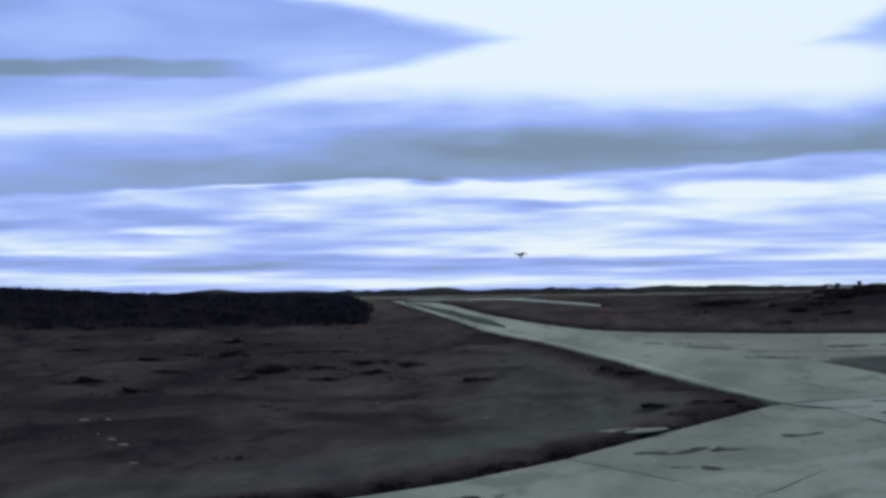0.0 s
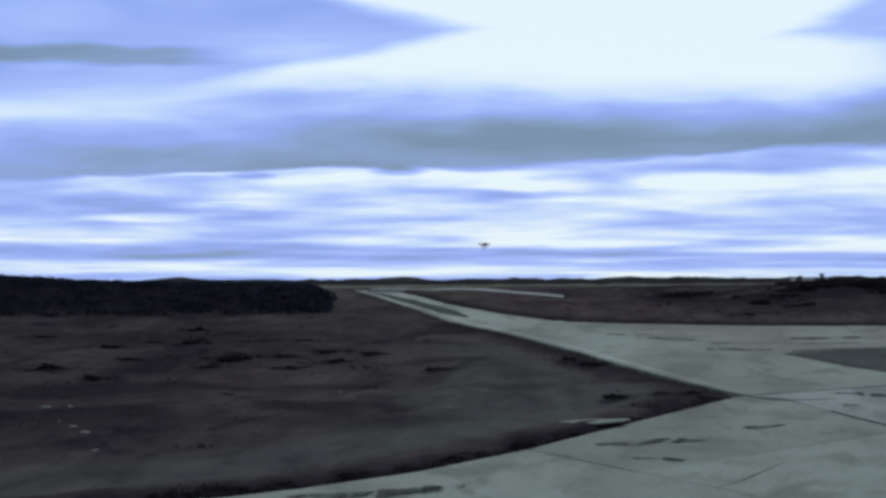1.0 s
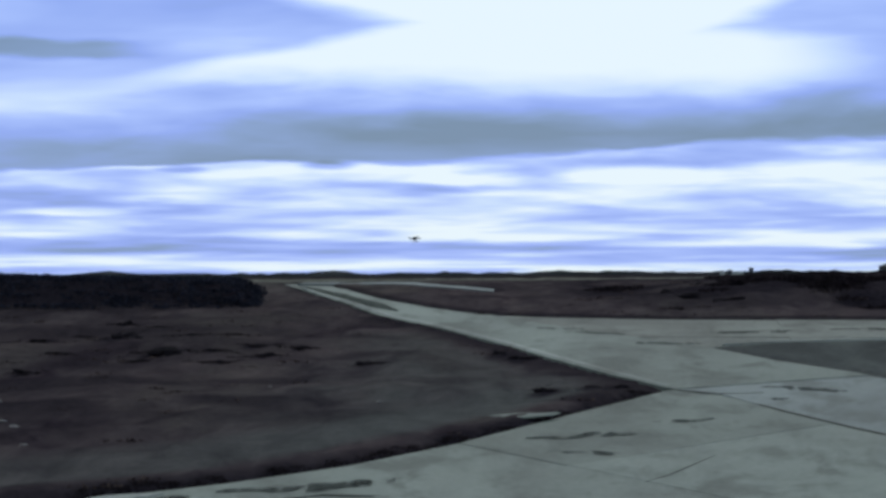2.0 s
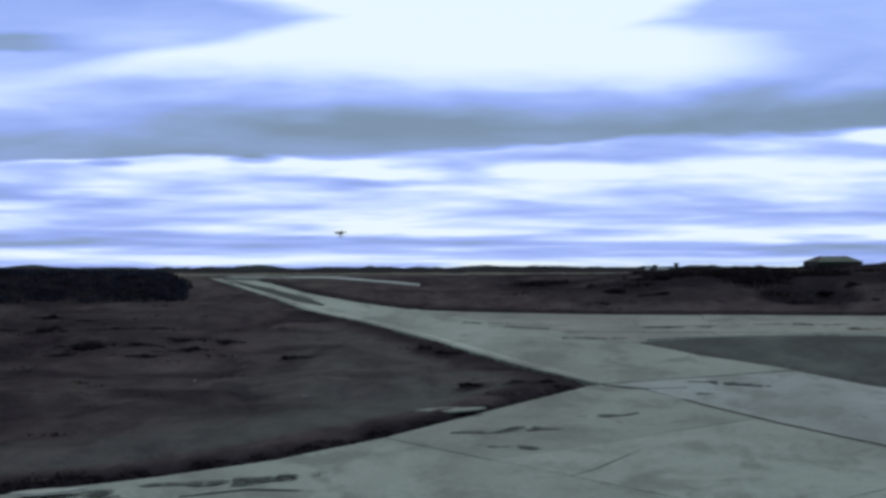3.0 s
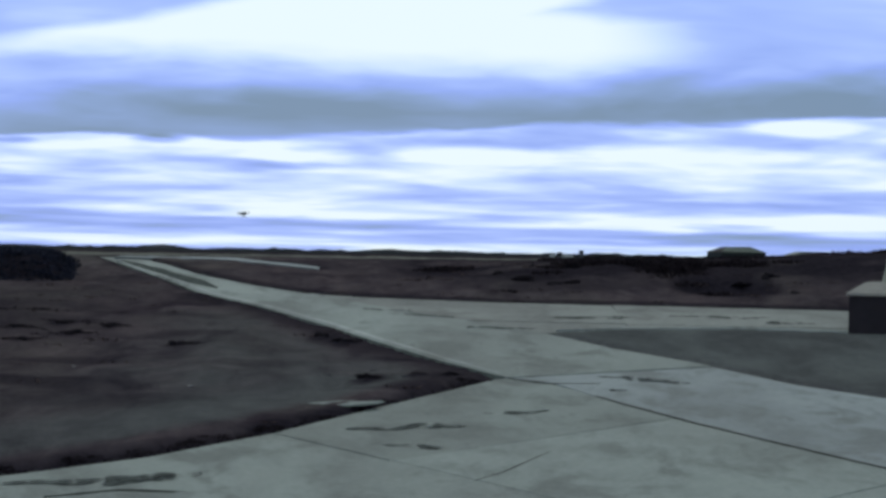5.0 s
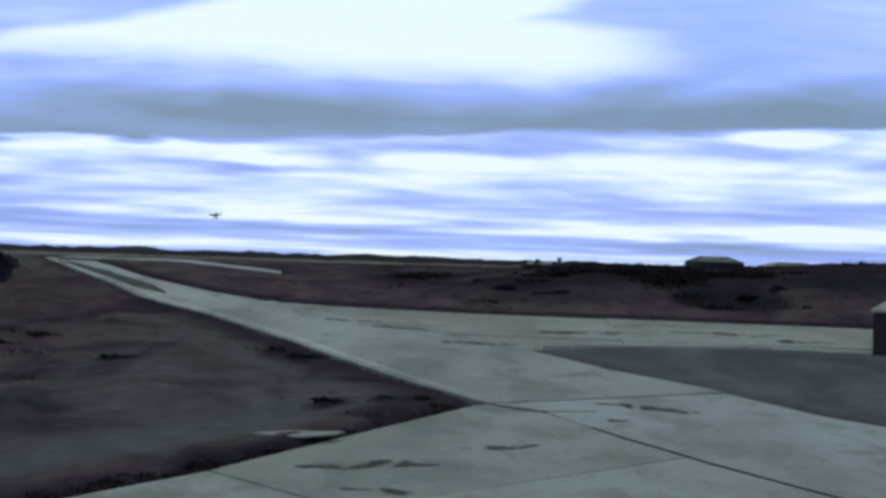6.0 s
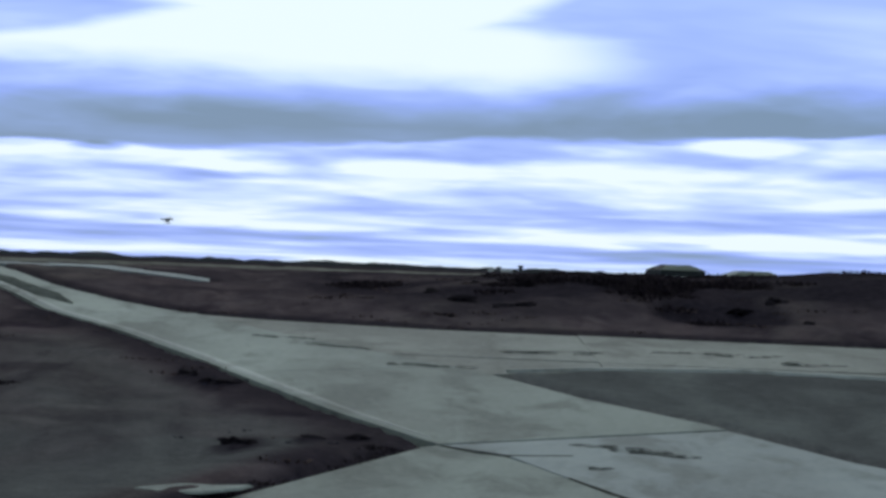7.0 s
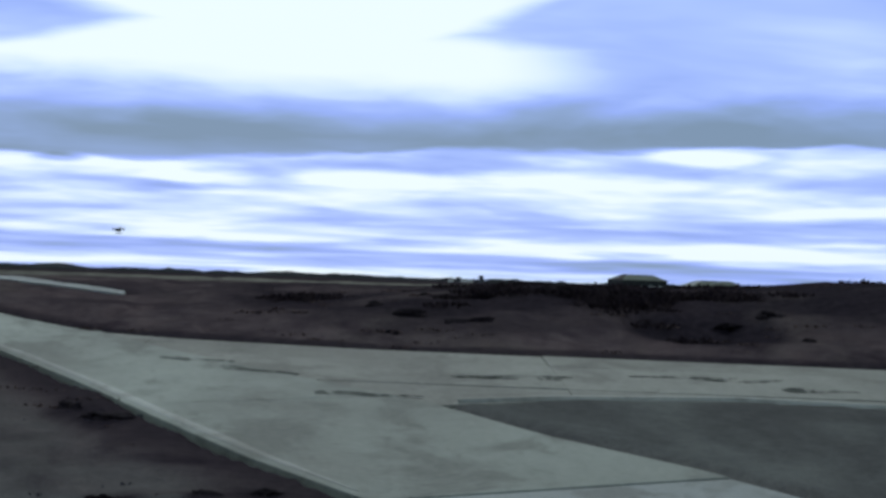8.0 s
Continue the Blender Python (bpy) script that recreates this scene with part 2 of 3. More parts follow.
M_MOSS = material("dark_moss", moss)
M_VERGE = material("grey_green_verge", plain((0.092, 0.102, 0.094), 0.95, 8.0, 0.5, 0.8, gloss=0.0))
M_KERB = material("pale_edging", concrete((0.225, 0.25, 0.235), (0.13, 0.14, 0.125)))
M_CRACK = material("weedy_crack", plain((0.045, 0.048, 0.042), 0.95, 9.0, 0.5, 0.5, gloss=0.04))
M_PLINTH = material("dark_painted_plinth", plain((0.020, 0.016, 0.020), 0.75, 4.0, 0.3, 0.3))
M_CAP = material("cream_capstone", plain((0.33, 0.31, 0.27), 0.85, 5.0, 0.2, 0.4))
M_CREAM = material("cream_render", plain((0.27, 0.28, 0.22), 0.85, 3.0, 0.15, 0.3))
M_WALL = material("dark_green_cladding", plain((0.014, 0.021, 0.019), 0.7, 0.6, 0.3, 0.0))
M_ROOF = material("sage_roof_sheet", plain((0.16, 0.20, 0.16), 0.6, 0.5, 0.25, 0.0))
M_PALEWALL = material("pale_wall", plain((0.42, 0.45, 0.42), 0.8, 0.5, 0.15, 0.0))
M_HILL = material("far_hill", plain((0.010, 0.016, 0.019), 0.95, 0.01, 0.3, 0.0, gloss=0.04))
M_WOOD = material("grey_timber", plain((0.06, 0.07, 0.075), 0.85, 5.0, 0.3, 0.2))
M_DRONE = material("dark_plastic", plain((0.03, 0.04, 0.05), 0.5, 8.0, 0.2, 0.0))

# ---------------------------------------------------------------- building helpers


def mesh_from(bm, name, material_=None, smooth=False):
    me = bpy.data.meshes.new(name)
    bm.normal_update()
    bm.to_mesh(me)
    bm.free()
    if material_:
        me.materials.append(material_)
    if smooth:
        me.polygons.foreach_set("use_smooth", [True] * len(me.polygons))
    return me


def part(name, bm, material_, parent=None, label="", smooth=False):
    ob = new(name, mesh_from(bm, name, material_, smooth))
    ob.parent = parent
    if label:
        tagged(ob, label)
    return ob


def box(x0, x1, y0, y1, z0, z1, bevel=0.0):
    bm = bmesh.new()
    bmesh.ops.create_cube(bm, size=1.0, matrix=Matrix.Translation(((x0 + x1) / 2, (y0 + y1) / 2, (z0 + z1) / 2))
                          @ Matrix.Diagonal((x1 - x0, y1 - y0, z1 - z0, 1)))
    if bevel:
        bmesh.ops.bevel(bm, geom=bm.edges[:], offset=bevel, segments=2, affect="EDGES")
    return bm


def lathe(profile, steps=24):
    """A turned solid from (radius, height) pairs."""
    bm = bmesh.new()
    rings = [[bm.verts.new((r * math.cos(2 * math.pi * k / steps), r * math.sin(2 * math.pi * k / steps), h))
              for k in range(steps)] for r, h in profile]
    for a, b in zip(rings, rings[1:]):
        for k in range(steps):
            bm.faces.new((a[k], a[(k + 1) % steps], b[(k + 1) % steps], b[k]))
    bm.faces.new(rings[0][::-1])
    bm.faces.new(rings[-1])
    return bm


def frustum(a, b, z0, z1, c, d, z2):
    """A square slab with straight edges from z0 to z1 and a sloping top up to z2."""
    bm = bmesh.new()
    rings = [[bm.verts.new((u * p, v * q, z)) for u, v in ((-1, -1), (1, -1), (1, 1), (-1, 1))]
             for p, q, z in ((a, b, z0), (a, b, z1), (c, d, z2))]
    for low, high in zip(rings, rings[1:]):
        for k in range(4):
            bm.faces.new((low[k], low[(k + 1) % 4], high[(k + 1) % 4], high[k]))
    bm.faces.new(rings[0][::-1])
    bm.faces.new(rings[-1])
    bmesh.ops.bevel(bm, geom=bm.edges[:], offset=0.012, segments=2, affect="EDGES")
    return bm


def prism(outline, y0, y1):
    """An (x, z) outline drawn out along y."""
    bm = bmesh.new()
    a = [bm.verts.new((x, y0, z)) for x, z in outline]
    b = [bm.verts.new((x, y1, z)) for x, z in outline]
    bm.faces.new(a)
    bm.faces.new(b[::-1])
    for k in range(len(a)):
        j = (k + 1) % len(a)
        bm.faces.new((a[j], a[k], b[k], b[j]))
    bmesh.ops.recalc_face_normals(bm, faces=bm.faces)
    return bm


# ---------------------------------------------------------------- plan of the ground
SLOPE, LEVEL = 0.05, 2.12        # in units of the plan: the ground rises gently to a plateau


EYE, DATUM = 3.5, 2.4            # the lens over the world's zero, and over the plan's


def scale_at(v):
    """Metres to a unit of the plan, which shrinks up the slope and stays the same on the plateau."""
    return 1.458 / (1 + 0.02676 * np.clip(v, 0, 42))


def lay(u, v, z=0.0):
    """A place of the plan, set out in metres."""
    k = scale_at(v)
    return u * k, 1.904 * v * k, EYE - (DATUM - z) * k


def base_z(y):
    y = np.asarray(y, float)
    z = LEVEL - 0.04 * np.logaddexp(0, (LEVEL - SLOPE * np.maximum(y, -12)) / 0.04)
    z = np.maximum(z, DATUM - 2.3 / scale_at(y))     # the apron lies level below the slope
    return z - 0.0022 * np.clip(y - 130, 0, 700)


HEATH_EDGE = [(-4.10, 11.76), (-3.00, 12.50), (-2.10, 13.30), (-1.20, 14.50), (-0.10, 16.40), (1.20, 18.60)]
ROAD_LEFT = [(0.40, 20.20), (-0.40, 22.20), (-1.40, 24.79), (-2.59, 27.59), (-3.99, 30.36), (-5.17, 33.80), (-6.60, 37.46), (-7.95, 41.29), (-8.84, 44.19)]
ROAD_BACK = [(-7.93, 44.38), (-6.90, 41.47), (-4.92, 36.19), (-3.09, 32.58), (-1.80, 30.66), (-0.59, 30.07), (1.70, 29.43), (3.90, 29.13), (8.30, 28.68), (45.0, 25.2)]
GRAVEL = [(45.0, 20.5), (7.10, 24.44), (5.30, 24.79), (3.30, 24.40), (2.10, 23.80), (2.90, 21.80), (3.80, 20.20), (4.60, 18.30), (5.51, 17.10), (9.00, 13.20), (20.0, 2.0)]
PAVED = [(-24.0, -2.0)] + HEATH_EDGE + ROAD_LEFT + ROAD_BACK + GRAVEL + [(20.0, -9.0), (-24.0, -9.0)]
SIDE_ROAD = [(-2.16, 38.09), (-2.2, 38.9), (-4.8, 43.4), (-8.4, 45.4), (-8.2, 43.0), (-4.98, 41.9)]


def signed(px, py, poly):
    """Distance to a polygon's outline, positive inside."""
    inside = np.zeros(px.shape, bool)
    best = np.full(px.shape, 1e9)
    for (x0, y0), (x1, y1) in zip(poly, poly[1:] + poly[:1]):
        if y0 != y1:
            cross = ((y0 > py) != (y1 > py)) & (px < (x1 - x0) * (py - y0) / (y1 - y0) + x0)
            inside ^= cross
        dx, dy = x1 - x0, y1 - y0
        t = np.clip(((px - x0) * dx + (py - y0) * dy) / (dx * dx + dy * dy), 0, 1)
        best = np.minimum(best, np.hypot(px - x0 - t * dx, py - y0 - t * dy))
    return np.where(inside, best, -best)


def smooth01(lo, hi, v):
    t = np.clip((v - lo) / (hi - lo), 0, 1)
    return t * t * (3 - 2 * t)


rng = np.random.default_rng(7)
WAVES = [(rng.uniform(0, 2 * np.pi), rng.uniform(0, 2 * np.pi), 1.75 ** k) for k in range(5) for _ in range(5)]


def lumps(x, y, size):
    """A cheap smooth random field between about -1 and 1, with lumps of that size in metres."""
    out, weight = 0, 0
    for a, ph, f in WAVES:
        k = 2 * np.pi * f / size / 1.6
        w = f ** -0.8
        warp = 0.9 * np.sin(0.61 * k * (x * np.sin(a * 1.7) - y * np.cos(a * 1.7)) + 2.1 * ph)
        out = out + w * np.sin(k * (x * np.cos(a) + y * np.sin(a)) + ph + warp)
        weight += w
    return out / weight * 2.2


CLODS = [(-11.24, 26.96, .12), (-9.22, 25.13, .17), (-8.09, 22.84, .09), (-8.76, 21.41, .22), (-7.94, 25.36, .27), (-8.65, 27.98, .14), (-7.90, 27.62, .10),
         (-6.43, 22.78, .28), (-5.75, 23.04, .11), (-5.24, 21.38, .10), (-6.42, 21.30, .07), (-5.24, 23.94, .13), (-4.72, 22.23, .11), (-4.42, 23.50, .09),
         (-3.02, 20.98, .11), (-7.67, 20.17, .11), (-6.86, 25.91, .11), (-6.12, 25.92, .09), (-8.75, 25.87, .08), (-9.74, 24.63, .09),
         (0.15, 18.20, .10), (-0.35, 17.90, .17), (0.50, 18.50, .14), (-0.80, 22.00, .2), (-1.20, 22.59, .16)]


def clod_shade(x, y):
    """Dark soil colour round the clods that stands in for their shade; no depth is cut."""
    out = 0
    for cx, cy, w in CLODS:
        d = np.hypot((x - cx) / (1.5 * w), (y - cy + 0.5 * w) / (3.2 * w)) + 0.35 * lumps(x, y, 0.9)
        out = np.maximum(out, 1 - smooth01(0.45, 1.25, d))
    return out


def bank_left(x, y):
    """The long dark bank: its crest height over the plan."""
    top = np.interp(x, [-60, -25, -17.6, -13.8, -11.0, -8.4, -7.7, -7.2], [2.74, 2.74, 2.58, 2.36, 2.32, 2.27, 2.15, 1.8])
    side = smooth01(32.3, 33.6, y + 0.15 * lumps(x, y, 3.0)) * (1 - smooth01(38.0, 42.0, y)) * (1 - smooth01(-7.9, -7.1, x + 0.23 * (y - 33) + 0.2 * lumps(x, y, 1.5)))
    return top, side


def bank_right(x, y):
    top = np.interp(x, [-4, 0, 3, 5, 7, 9.2, 10.7, 13, 20, 60], [1.85, 1.9, 2.18, 2.29, 2.31, 2.41, 2.55, 2.57, 2.6, 2.6]) + 0.04 * lumps(x, y, 5.0)
    foot = np.interp(x, [-6, 2, 8, 45], [32.87, 29.58, 28.88, 25.40])
    u = y - foot
    side = smooth01(0.0, 6.0, u) * (1 - smooth01(10.0, 22.0, u)) * smooth01(-2.5, 3.5, x)
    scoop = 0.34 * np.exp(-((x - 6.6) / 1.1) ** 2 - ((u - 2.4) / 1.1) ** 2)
    return top, side, scoop


def ground_z(x, y):
    """Height of the open ground, and how it is covered."""
    x, y = np.broadcast_arrays(np.asarray(x, float), np.asarray(y, float))
    z = base_z(y)
    near = (np.abs(x) < 70) & (y > -15) & (y < 160)
    wob = 0.16 * lumps(x, y, 1.6) + 0.06 * lumps(x + 9, y, 0.5)
    s_pave = np.where(near, np.maximum(signed(x, y, PAVED), signed(x, y, SIDE_ROAD)), -50.0)
    out = -(s_pave + 0.45 * wob)
    rough = smooth01(0.0, 0.7, out)
    s_grav = signed(x, y, GRAVEL)
    gravel = np.where(near, smooth01(-0.3, 0.3, s_grav), 0)
    left = smooth01(0.5, 3.0, 0.75 * (y - 12) - 1.1 * (x + 4) * 0.4)
    hum = rough * (0.05 * lumps(x, y, 2.2) + 0.022 * lumps(x, y, 0.7)) * (1 - 0.75 * gravel) * near
    turf = 1.0 * (y < 18.2) * (x < 1.3) * (y > 5)
    lift = -0.10 + 0.15 * smooth01(-0.03, 0.22, out) - 0.015 * gravel + 0.03 * turf * smooth01(-0.02, 0.12, out) * (1 - smooth01(0.3, 1.2, out))
    z = z + np.where(near, lift, 0.05) + hum
    top, side = bank_left(x, y)
    z = z + np.maximum(top - z, 0) * side
    top, side, scoop = bank_right(x, y)
    rise = np.maximum(top - z, 0) * side
    z = z + rise + side * (1 - 0.75 * smooth01(0.75, 0.95, side)) * (0.13 * lumps(x, y, 2.6) + 0.06 * lumps(x, y, 0.9)) - scoop * smooth01(0, .5, side)
    # cover: gravel, dry grass, and peat, whose dark soil also paints in shade
    field = smooth01(49, 53, y) * (1 - smooth01(67, 74, y + 3 * lumps(x, y, 30.0))) * smooth01(-45, -20, x + 0.1 * y)
    plain_dark = smooth01(68, 76, y) * (0.75 + 0.25 * lumps(x * 0.2, y, 40.0))
    verge = smooth01(45, 50, y) * (1 - smooth01(60, 75, y)) * 0.25
    tip = 0.8 * np.exp(-(np.hypot(x + 9.5, (y - 52) / 3) / 3.2) ** 2)
    dry = np.clip(field + verge * (x < 0) + tip, 0, 1) * (0.75 + 0.25 * lumps(x, y, 14))
    # lip: bare soil along the turf edge, with the edge's shade put into its colour
    lip = (1 - smooth01(0.06, 0.20 + 0.14 * smooth01(-0.5, -3.0, x), out + 0.7 * wob)) * turf
    track = 0.75 * smooth01(0.3, 0.7, out + wob) * (1 - smooth01(1.3, 2.6, out + 1.5 * wob)) * turf * near * (1 - 0.45 * smooth01(-2.0, -5.0, x))
    track = np.maximum(track, 0.65 * smooth01(-4.8, -1.5, x + 0.6 * lumps(x, y, 2.5)) * (y < 26) * (y > 5) * (x < 1.6) * smooth01(0.5, 1.3, out + wob) * (0.7 + 0.3 * lumps(x, y, 1.2)))
    far_left = 0.55 * smooth01(-2.0, -9.0, x + 0.8 * lumps(x, y, 4.0)) * (y < 34) * np.clip(0.7 + 0.9 * lumps(x * 0.4, y, 2.2), 0.15, 1.15)
    bank = smooth01(0.03, 0.15, bank_left(x, y)[1])
    rim = 0.75 * (1 - smooth01(0.3, 1.3, out + 0.5 * wob)) * (y > 17.0) * (y < 30) * (x < 1.5)
    backlip = 0.8 * (1 - smooth01(0.1, 0.5, out)) * (y > 27)
    streaks = 0.85 * smooth01(-0.05, 0.4, lumps(x * 0.28 + 5, y, 1.7)) * np.exp(-((y - 18.5 - 0.1 * x) / 3.2) ** 2) * smooth01(-1.5, -4.0, x) * smooth01(0.8, 1.6, out)
    holes = smooth01(0.05, 0.5, lumps(x * 0.5 + 3, y, 2.8)) * (1 - gravel) * smooth01(0.8, 2.0, out) * 0.55
    # dark cover in patches on the bank, plus the scoop's shade painted in
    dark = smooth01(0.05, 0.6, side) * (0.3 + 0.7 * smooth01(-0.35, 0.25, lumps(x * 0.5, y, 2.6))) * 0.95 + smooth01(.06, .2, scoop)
    peat_shade = np.clip((1 - 0.5 * track) * np.maximum.reduce([lip, rim, backlip, holes, streaks, dark, far_left * (1 - track), bank]), 0, 1) * near
    peat_shade = np.clip(np.maximum.reduce([peat_shade * (y < 70), plain_dark, clod_shade(x, y) * near, lip * near]), 0, 1)
    return z, np.stack([np.maximum(gravel, track), np.clip(dry, 0, 1), peat_shade], -1), s_pave


def axis(lo, hi, step, far):
    mid = list(np.arange(lo, hi + 1e-6, step))
    out, d = [], step
    a = mid[-1]
    while a < far:
        d *= 1.13
        a += d
        out.append(a)
    back, d, a = [], step, mid[0]
    while a > -far:
        d *= 1.13
        a -= d
        back.append(a)
    return np.array(back[::-1] + mid + out)


def grid_mesh(name, xs, ys, zs):
    nx, ny = len(xs), len(ys)
    X, Y = np.meshgrid(xs, ys, indexing="ij")
    verts = np.stack(lay(X, Y, zs), -1).reshape(-1, 3)
    i, j = np.meshgrid(np.arange(nx - 1), np.arange(ny - 1), indexing="ij")
    a = (i * ny + j).ravel()
    quads = np.stack([a, a + ny, a + ny + 1, a + 1], 1)
    me = bpy.data.meshes.new(name)
    me.from_pydata(verts.tolist(), [], quads.tolist())
    me.polygons.foreach_set("use_smooth", [True] * len(me.polygons))
    return me


def build_ground():
    xs, ys = axis(-22, 15, 0.13, 4300), axis(10.5, 40, 0.13, 4300)
    X, Y = np.meshgrid(xs, ys, indexing="ij")
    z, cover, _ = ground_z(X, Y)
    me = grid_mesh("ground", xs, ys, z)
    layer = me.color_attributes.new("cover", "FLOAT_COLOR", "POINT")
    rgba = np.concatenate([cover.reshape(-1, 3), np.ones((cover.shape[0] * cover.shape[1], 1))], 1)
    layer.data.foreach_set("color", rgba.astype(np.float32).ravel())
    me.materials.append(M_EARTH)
    return tagged(new("ground", me), "dark brown heath ground of peat, gravel and dry grass", "ground", kind="structure")


build_ground()

# ---------------------------------------------------------------- distance: hills and woods


def ridge(name, y, x0, x1, step, height, z0, depth, mat, label, category, seed):
    r = np.random.default_rng(seed)
    xs = np.arange(x0, x1 + step, step)
    ph = r.uniform(0, 7, 4)
    h = height(xs, ph)
    us = np.array([-1, -0.7, -0.35, 0, 0.4, 1.0])
    prof = np.array([0, 0.45, 0.85, 1, 0.8, 0])
    zs = z0 + h[:, None] * prof[None] + 0.06 * h[:, None] * r.standard_normal((len(xs), 6)) * (prof > 0)
    me = grid_mesh(name, xs, y + us * depth, zs)
    me.materials.append(mat)
    return tagged(new(name, me), label, category, kind="structure")


def az_x(deg, y):
    return math.tan(radians(deg)) * y


def far_place(deg, v):
    """Metres of a place on the plateau, by its bearing on the plan."""
    x, y, _ = lay(az_x(deg, v), v)
    return float(x), float(y)


def hill_height(xs, ph):
    h = 2.0 + 1.5 * np.sin(xs / 170 + ph[0]) + 1.2 * np.sin(xs / 71 + ph[1])
    for deg, wide, tall in ((-9.5, 0.8, 7.5), (-17.9, 0.7, 6.0), (-0.9, 0.7, 4.0), (-3.3, 0.5, 4.0), (2.2, 0.4, 2.0), (-14.5, 1.2, 2.0)):
        c = az_x(deg, 3000)
        h = h + tall * np.exp(-((xs - c) / (wide * 52)) ** 2)
    return np.maximum(h, 1.0) + 2.0


ridge("far_hills", 3000, -3200, 3200, 14, hill_height, -0.5, 220, M_HILL, "low blue-grey hills along the horizon", "hills", 3)
ridge("far_woods", 1250, -1500, 1500, 3.0, lambda xs, ph: 3.6 + 0.55 * np.sin(xs / 23 + ph[0]) + 0.5 * np.sin(xs / 7.3 + ph[1]) + 0.3 * np.sin(xs / 3.1 + ph[2]),
      -0.2, 14, M_HILL, "thin dark belt of distant trees on the horizon", "woods", 4)

# ---------------------------------------------------------------- hangars and things by the horizon


def hangar(name, label, bearing, far, length, deep, wall, ridge_h, turn, mats, z):
    """A long low shed with a roof hipped at both ends, door, ribs and fascia."""
    root = new(name)
    root.matrix_world = pose(*far_place(bearing, far), z, 0, 0, turn)
    tagged(root, label, "hangar")
    wall_m, roof_m = mats
    L, D, hip = length / 2, deep / 2, length * 0.22
    bm = bmesh.new()
    v = [bm.verts.new(p) for p in ((-L, -D, -0.8), (L, -D, -0.8), (L, D, -0.8), (-L, D, -0.8), (-L, -D, wall), (L, -D, wall), (L, D, wall), (-L, D, wall))]
    for f in ((0, 1, 5, 4), (1, 2, 6, 5), (2, 3, 7, 6), (3, 0, 4, 7), (4, 5, 6, 7), (0, 3, 2, 1)):
        bm.faces.new([v[k] for k in f])
    part("wall", bm, wall_m, root)
    bm = bmesh.new()
    e, t = 0.25, 0.12
    v = [bm.verts.new(p) for p in ((-L - e, -D - e, wall), (L + e, -D - e, wall), (L + e, D + e, wall), (-L - e, D + e, wall),
                                   (-L + hip, -D * 0.3, ridge_h + t), (L - hip, -D * 0.3, ridge_h + t), (L - hip, D * 0.3, ridge_h + t), (-L + hip, D * 0.3, ridge_h + t))]
    for f in ((0, 1, 5, 4), (1, 2, 6, 5), (2, 3, 7, 6), (4, 5, 6, 7)):
        bm.faces.new([v[k] for k in f])
    bmesh.ops.solidify(bm, geom=bm.faces[:], thickness=0.1)
    roof = part("roof", bm, roof_m, root, "sage green sheet roof")
    # left hip is roof too; the dark wall material paints in its shade
    bm = bmesh.new()
    bm.faces.new([bm.verts.new(p) for p in ((-L - e - 0.03, D + e, wall), (-L - e - 0.03, -D - e, wall), (-L + hip - 0.03, -D * 0.3, ridge_h + t), (-L + hip - 0.03, D * 0.3, ridge_h + t))])
    bmesh.ops.solidify(bm, geom=bm.faces[:], thickness=0.1)
    part("roof_end", bm, wall_m, root, "hipped end of the roof, its shaded side coloured dark")
    run = D * 0.7 + e
    for k in range(9):
        fx = -L + hip + (length - 2 * hip - 0.4) * k / 8
        rib = part("roof_rib", box(-0.05, 0.05, -0.05, 0.03, 0, math.hypot(run, ridge_h + t - wall), 0.0), roof_m, roof)
        rib.matrix_local = Matrix.Translation((fx, -D - e, wall + 0.02)) @ Matrix.Rotation(-math.atan2(run, ridge_h + t - wall), 4, "X")
    part("sliding_door", box(-length * 0.12, length * 0.12, -D - 0.12, -D - 0.02, -0.5, wall * 0.85, 0.02), wall_m, root)
    part("fascia", box(-L - e, L + e, -D - e - 0.06, -D - e - 0.01, wall - 0.12, wall + 0.06, 0.0), wall_m, root)
    return root


HY = 611.0
hangar("hangar", "dark green hangar with a pale sage hipped roof", 12.62, HY, 13.5, 11.0, 2.0, 3.5, 16, (M_WALL, M_ROOF), 2.95)
hangar("hangar", "low pale hangar with a light roof behind the bank", 15.4, HY + 40, 17.0, 12.0, 1.2, 2.8, 16, (M_PALEWALL, M_ROOF), 2.7)
low_wall = part("low_wall", box(-6.2, 6.2, -0.15, 0.15, -0.6, 0.62, 0.03), M_PALEWALL)
low_wall.matrix_world = pose(*far_place(13.0, HY - 20), 2.85, 0, 0, 4)
tagged(low_wall, "low white wall standing before the green hangar", "wall")

fence_post = new("fence_post")
fence_post.matrix_world = pose(*far_place(6.72, 218), 2.95)
tagged(fence_post, "short weathered timber post on the skyline", "post", "posts on the skyline")
part("shaft", box(-0.19, 0.19, -0.14, 0.14, -0.2, 1.02, 0.05), M_WOOD, fence_post)
part("top_board", box(-0.28, 0.28, -0.18, 0.18, 0.82, 0.98, 0.04), M_WOOD, fence_post)
copy_thing(fence_post, pose(*far_place(5.9, 218), 2.75, 0, 0, 8))
marker = part("marker_board", box(-0.28, 0.28, -0.05, 0.05, -0.1, 0.85, 0.03), M_PALEWALL)
marker.matrix_world = pose(*far_place(5.62, 221), 2.85)
tagged(marker, "small white marker board on the skyline", "marker")
marker = part("marker_board", box(-0.75, 0.75, -0.05, 0.05, -0.1, 0.72, 0.03), M_PALEWALL)
marker.matrix_world = pose(*far_place(6.15, 224), 2.85)
tagged(marker, "wide low white marker board on the skyline", "marker")

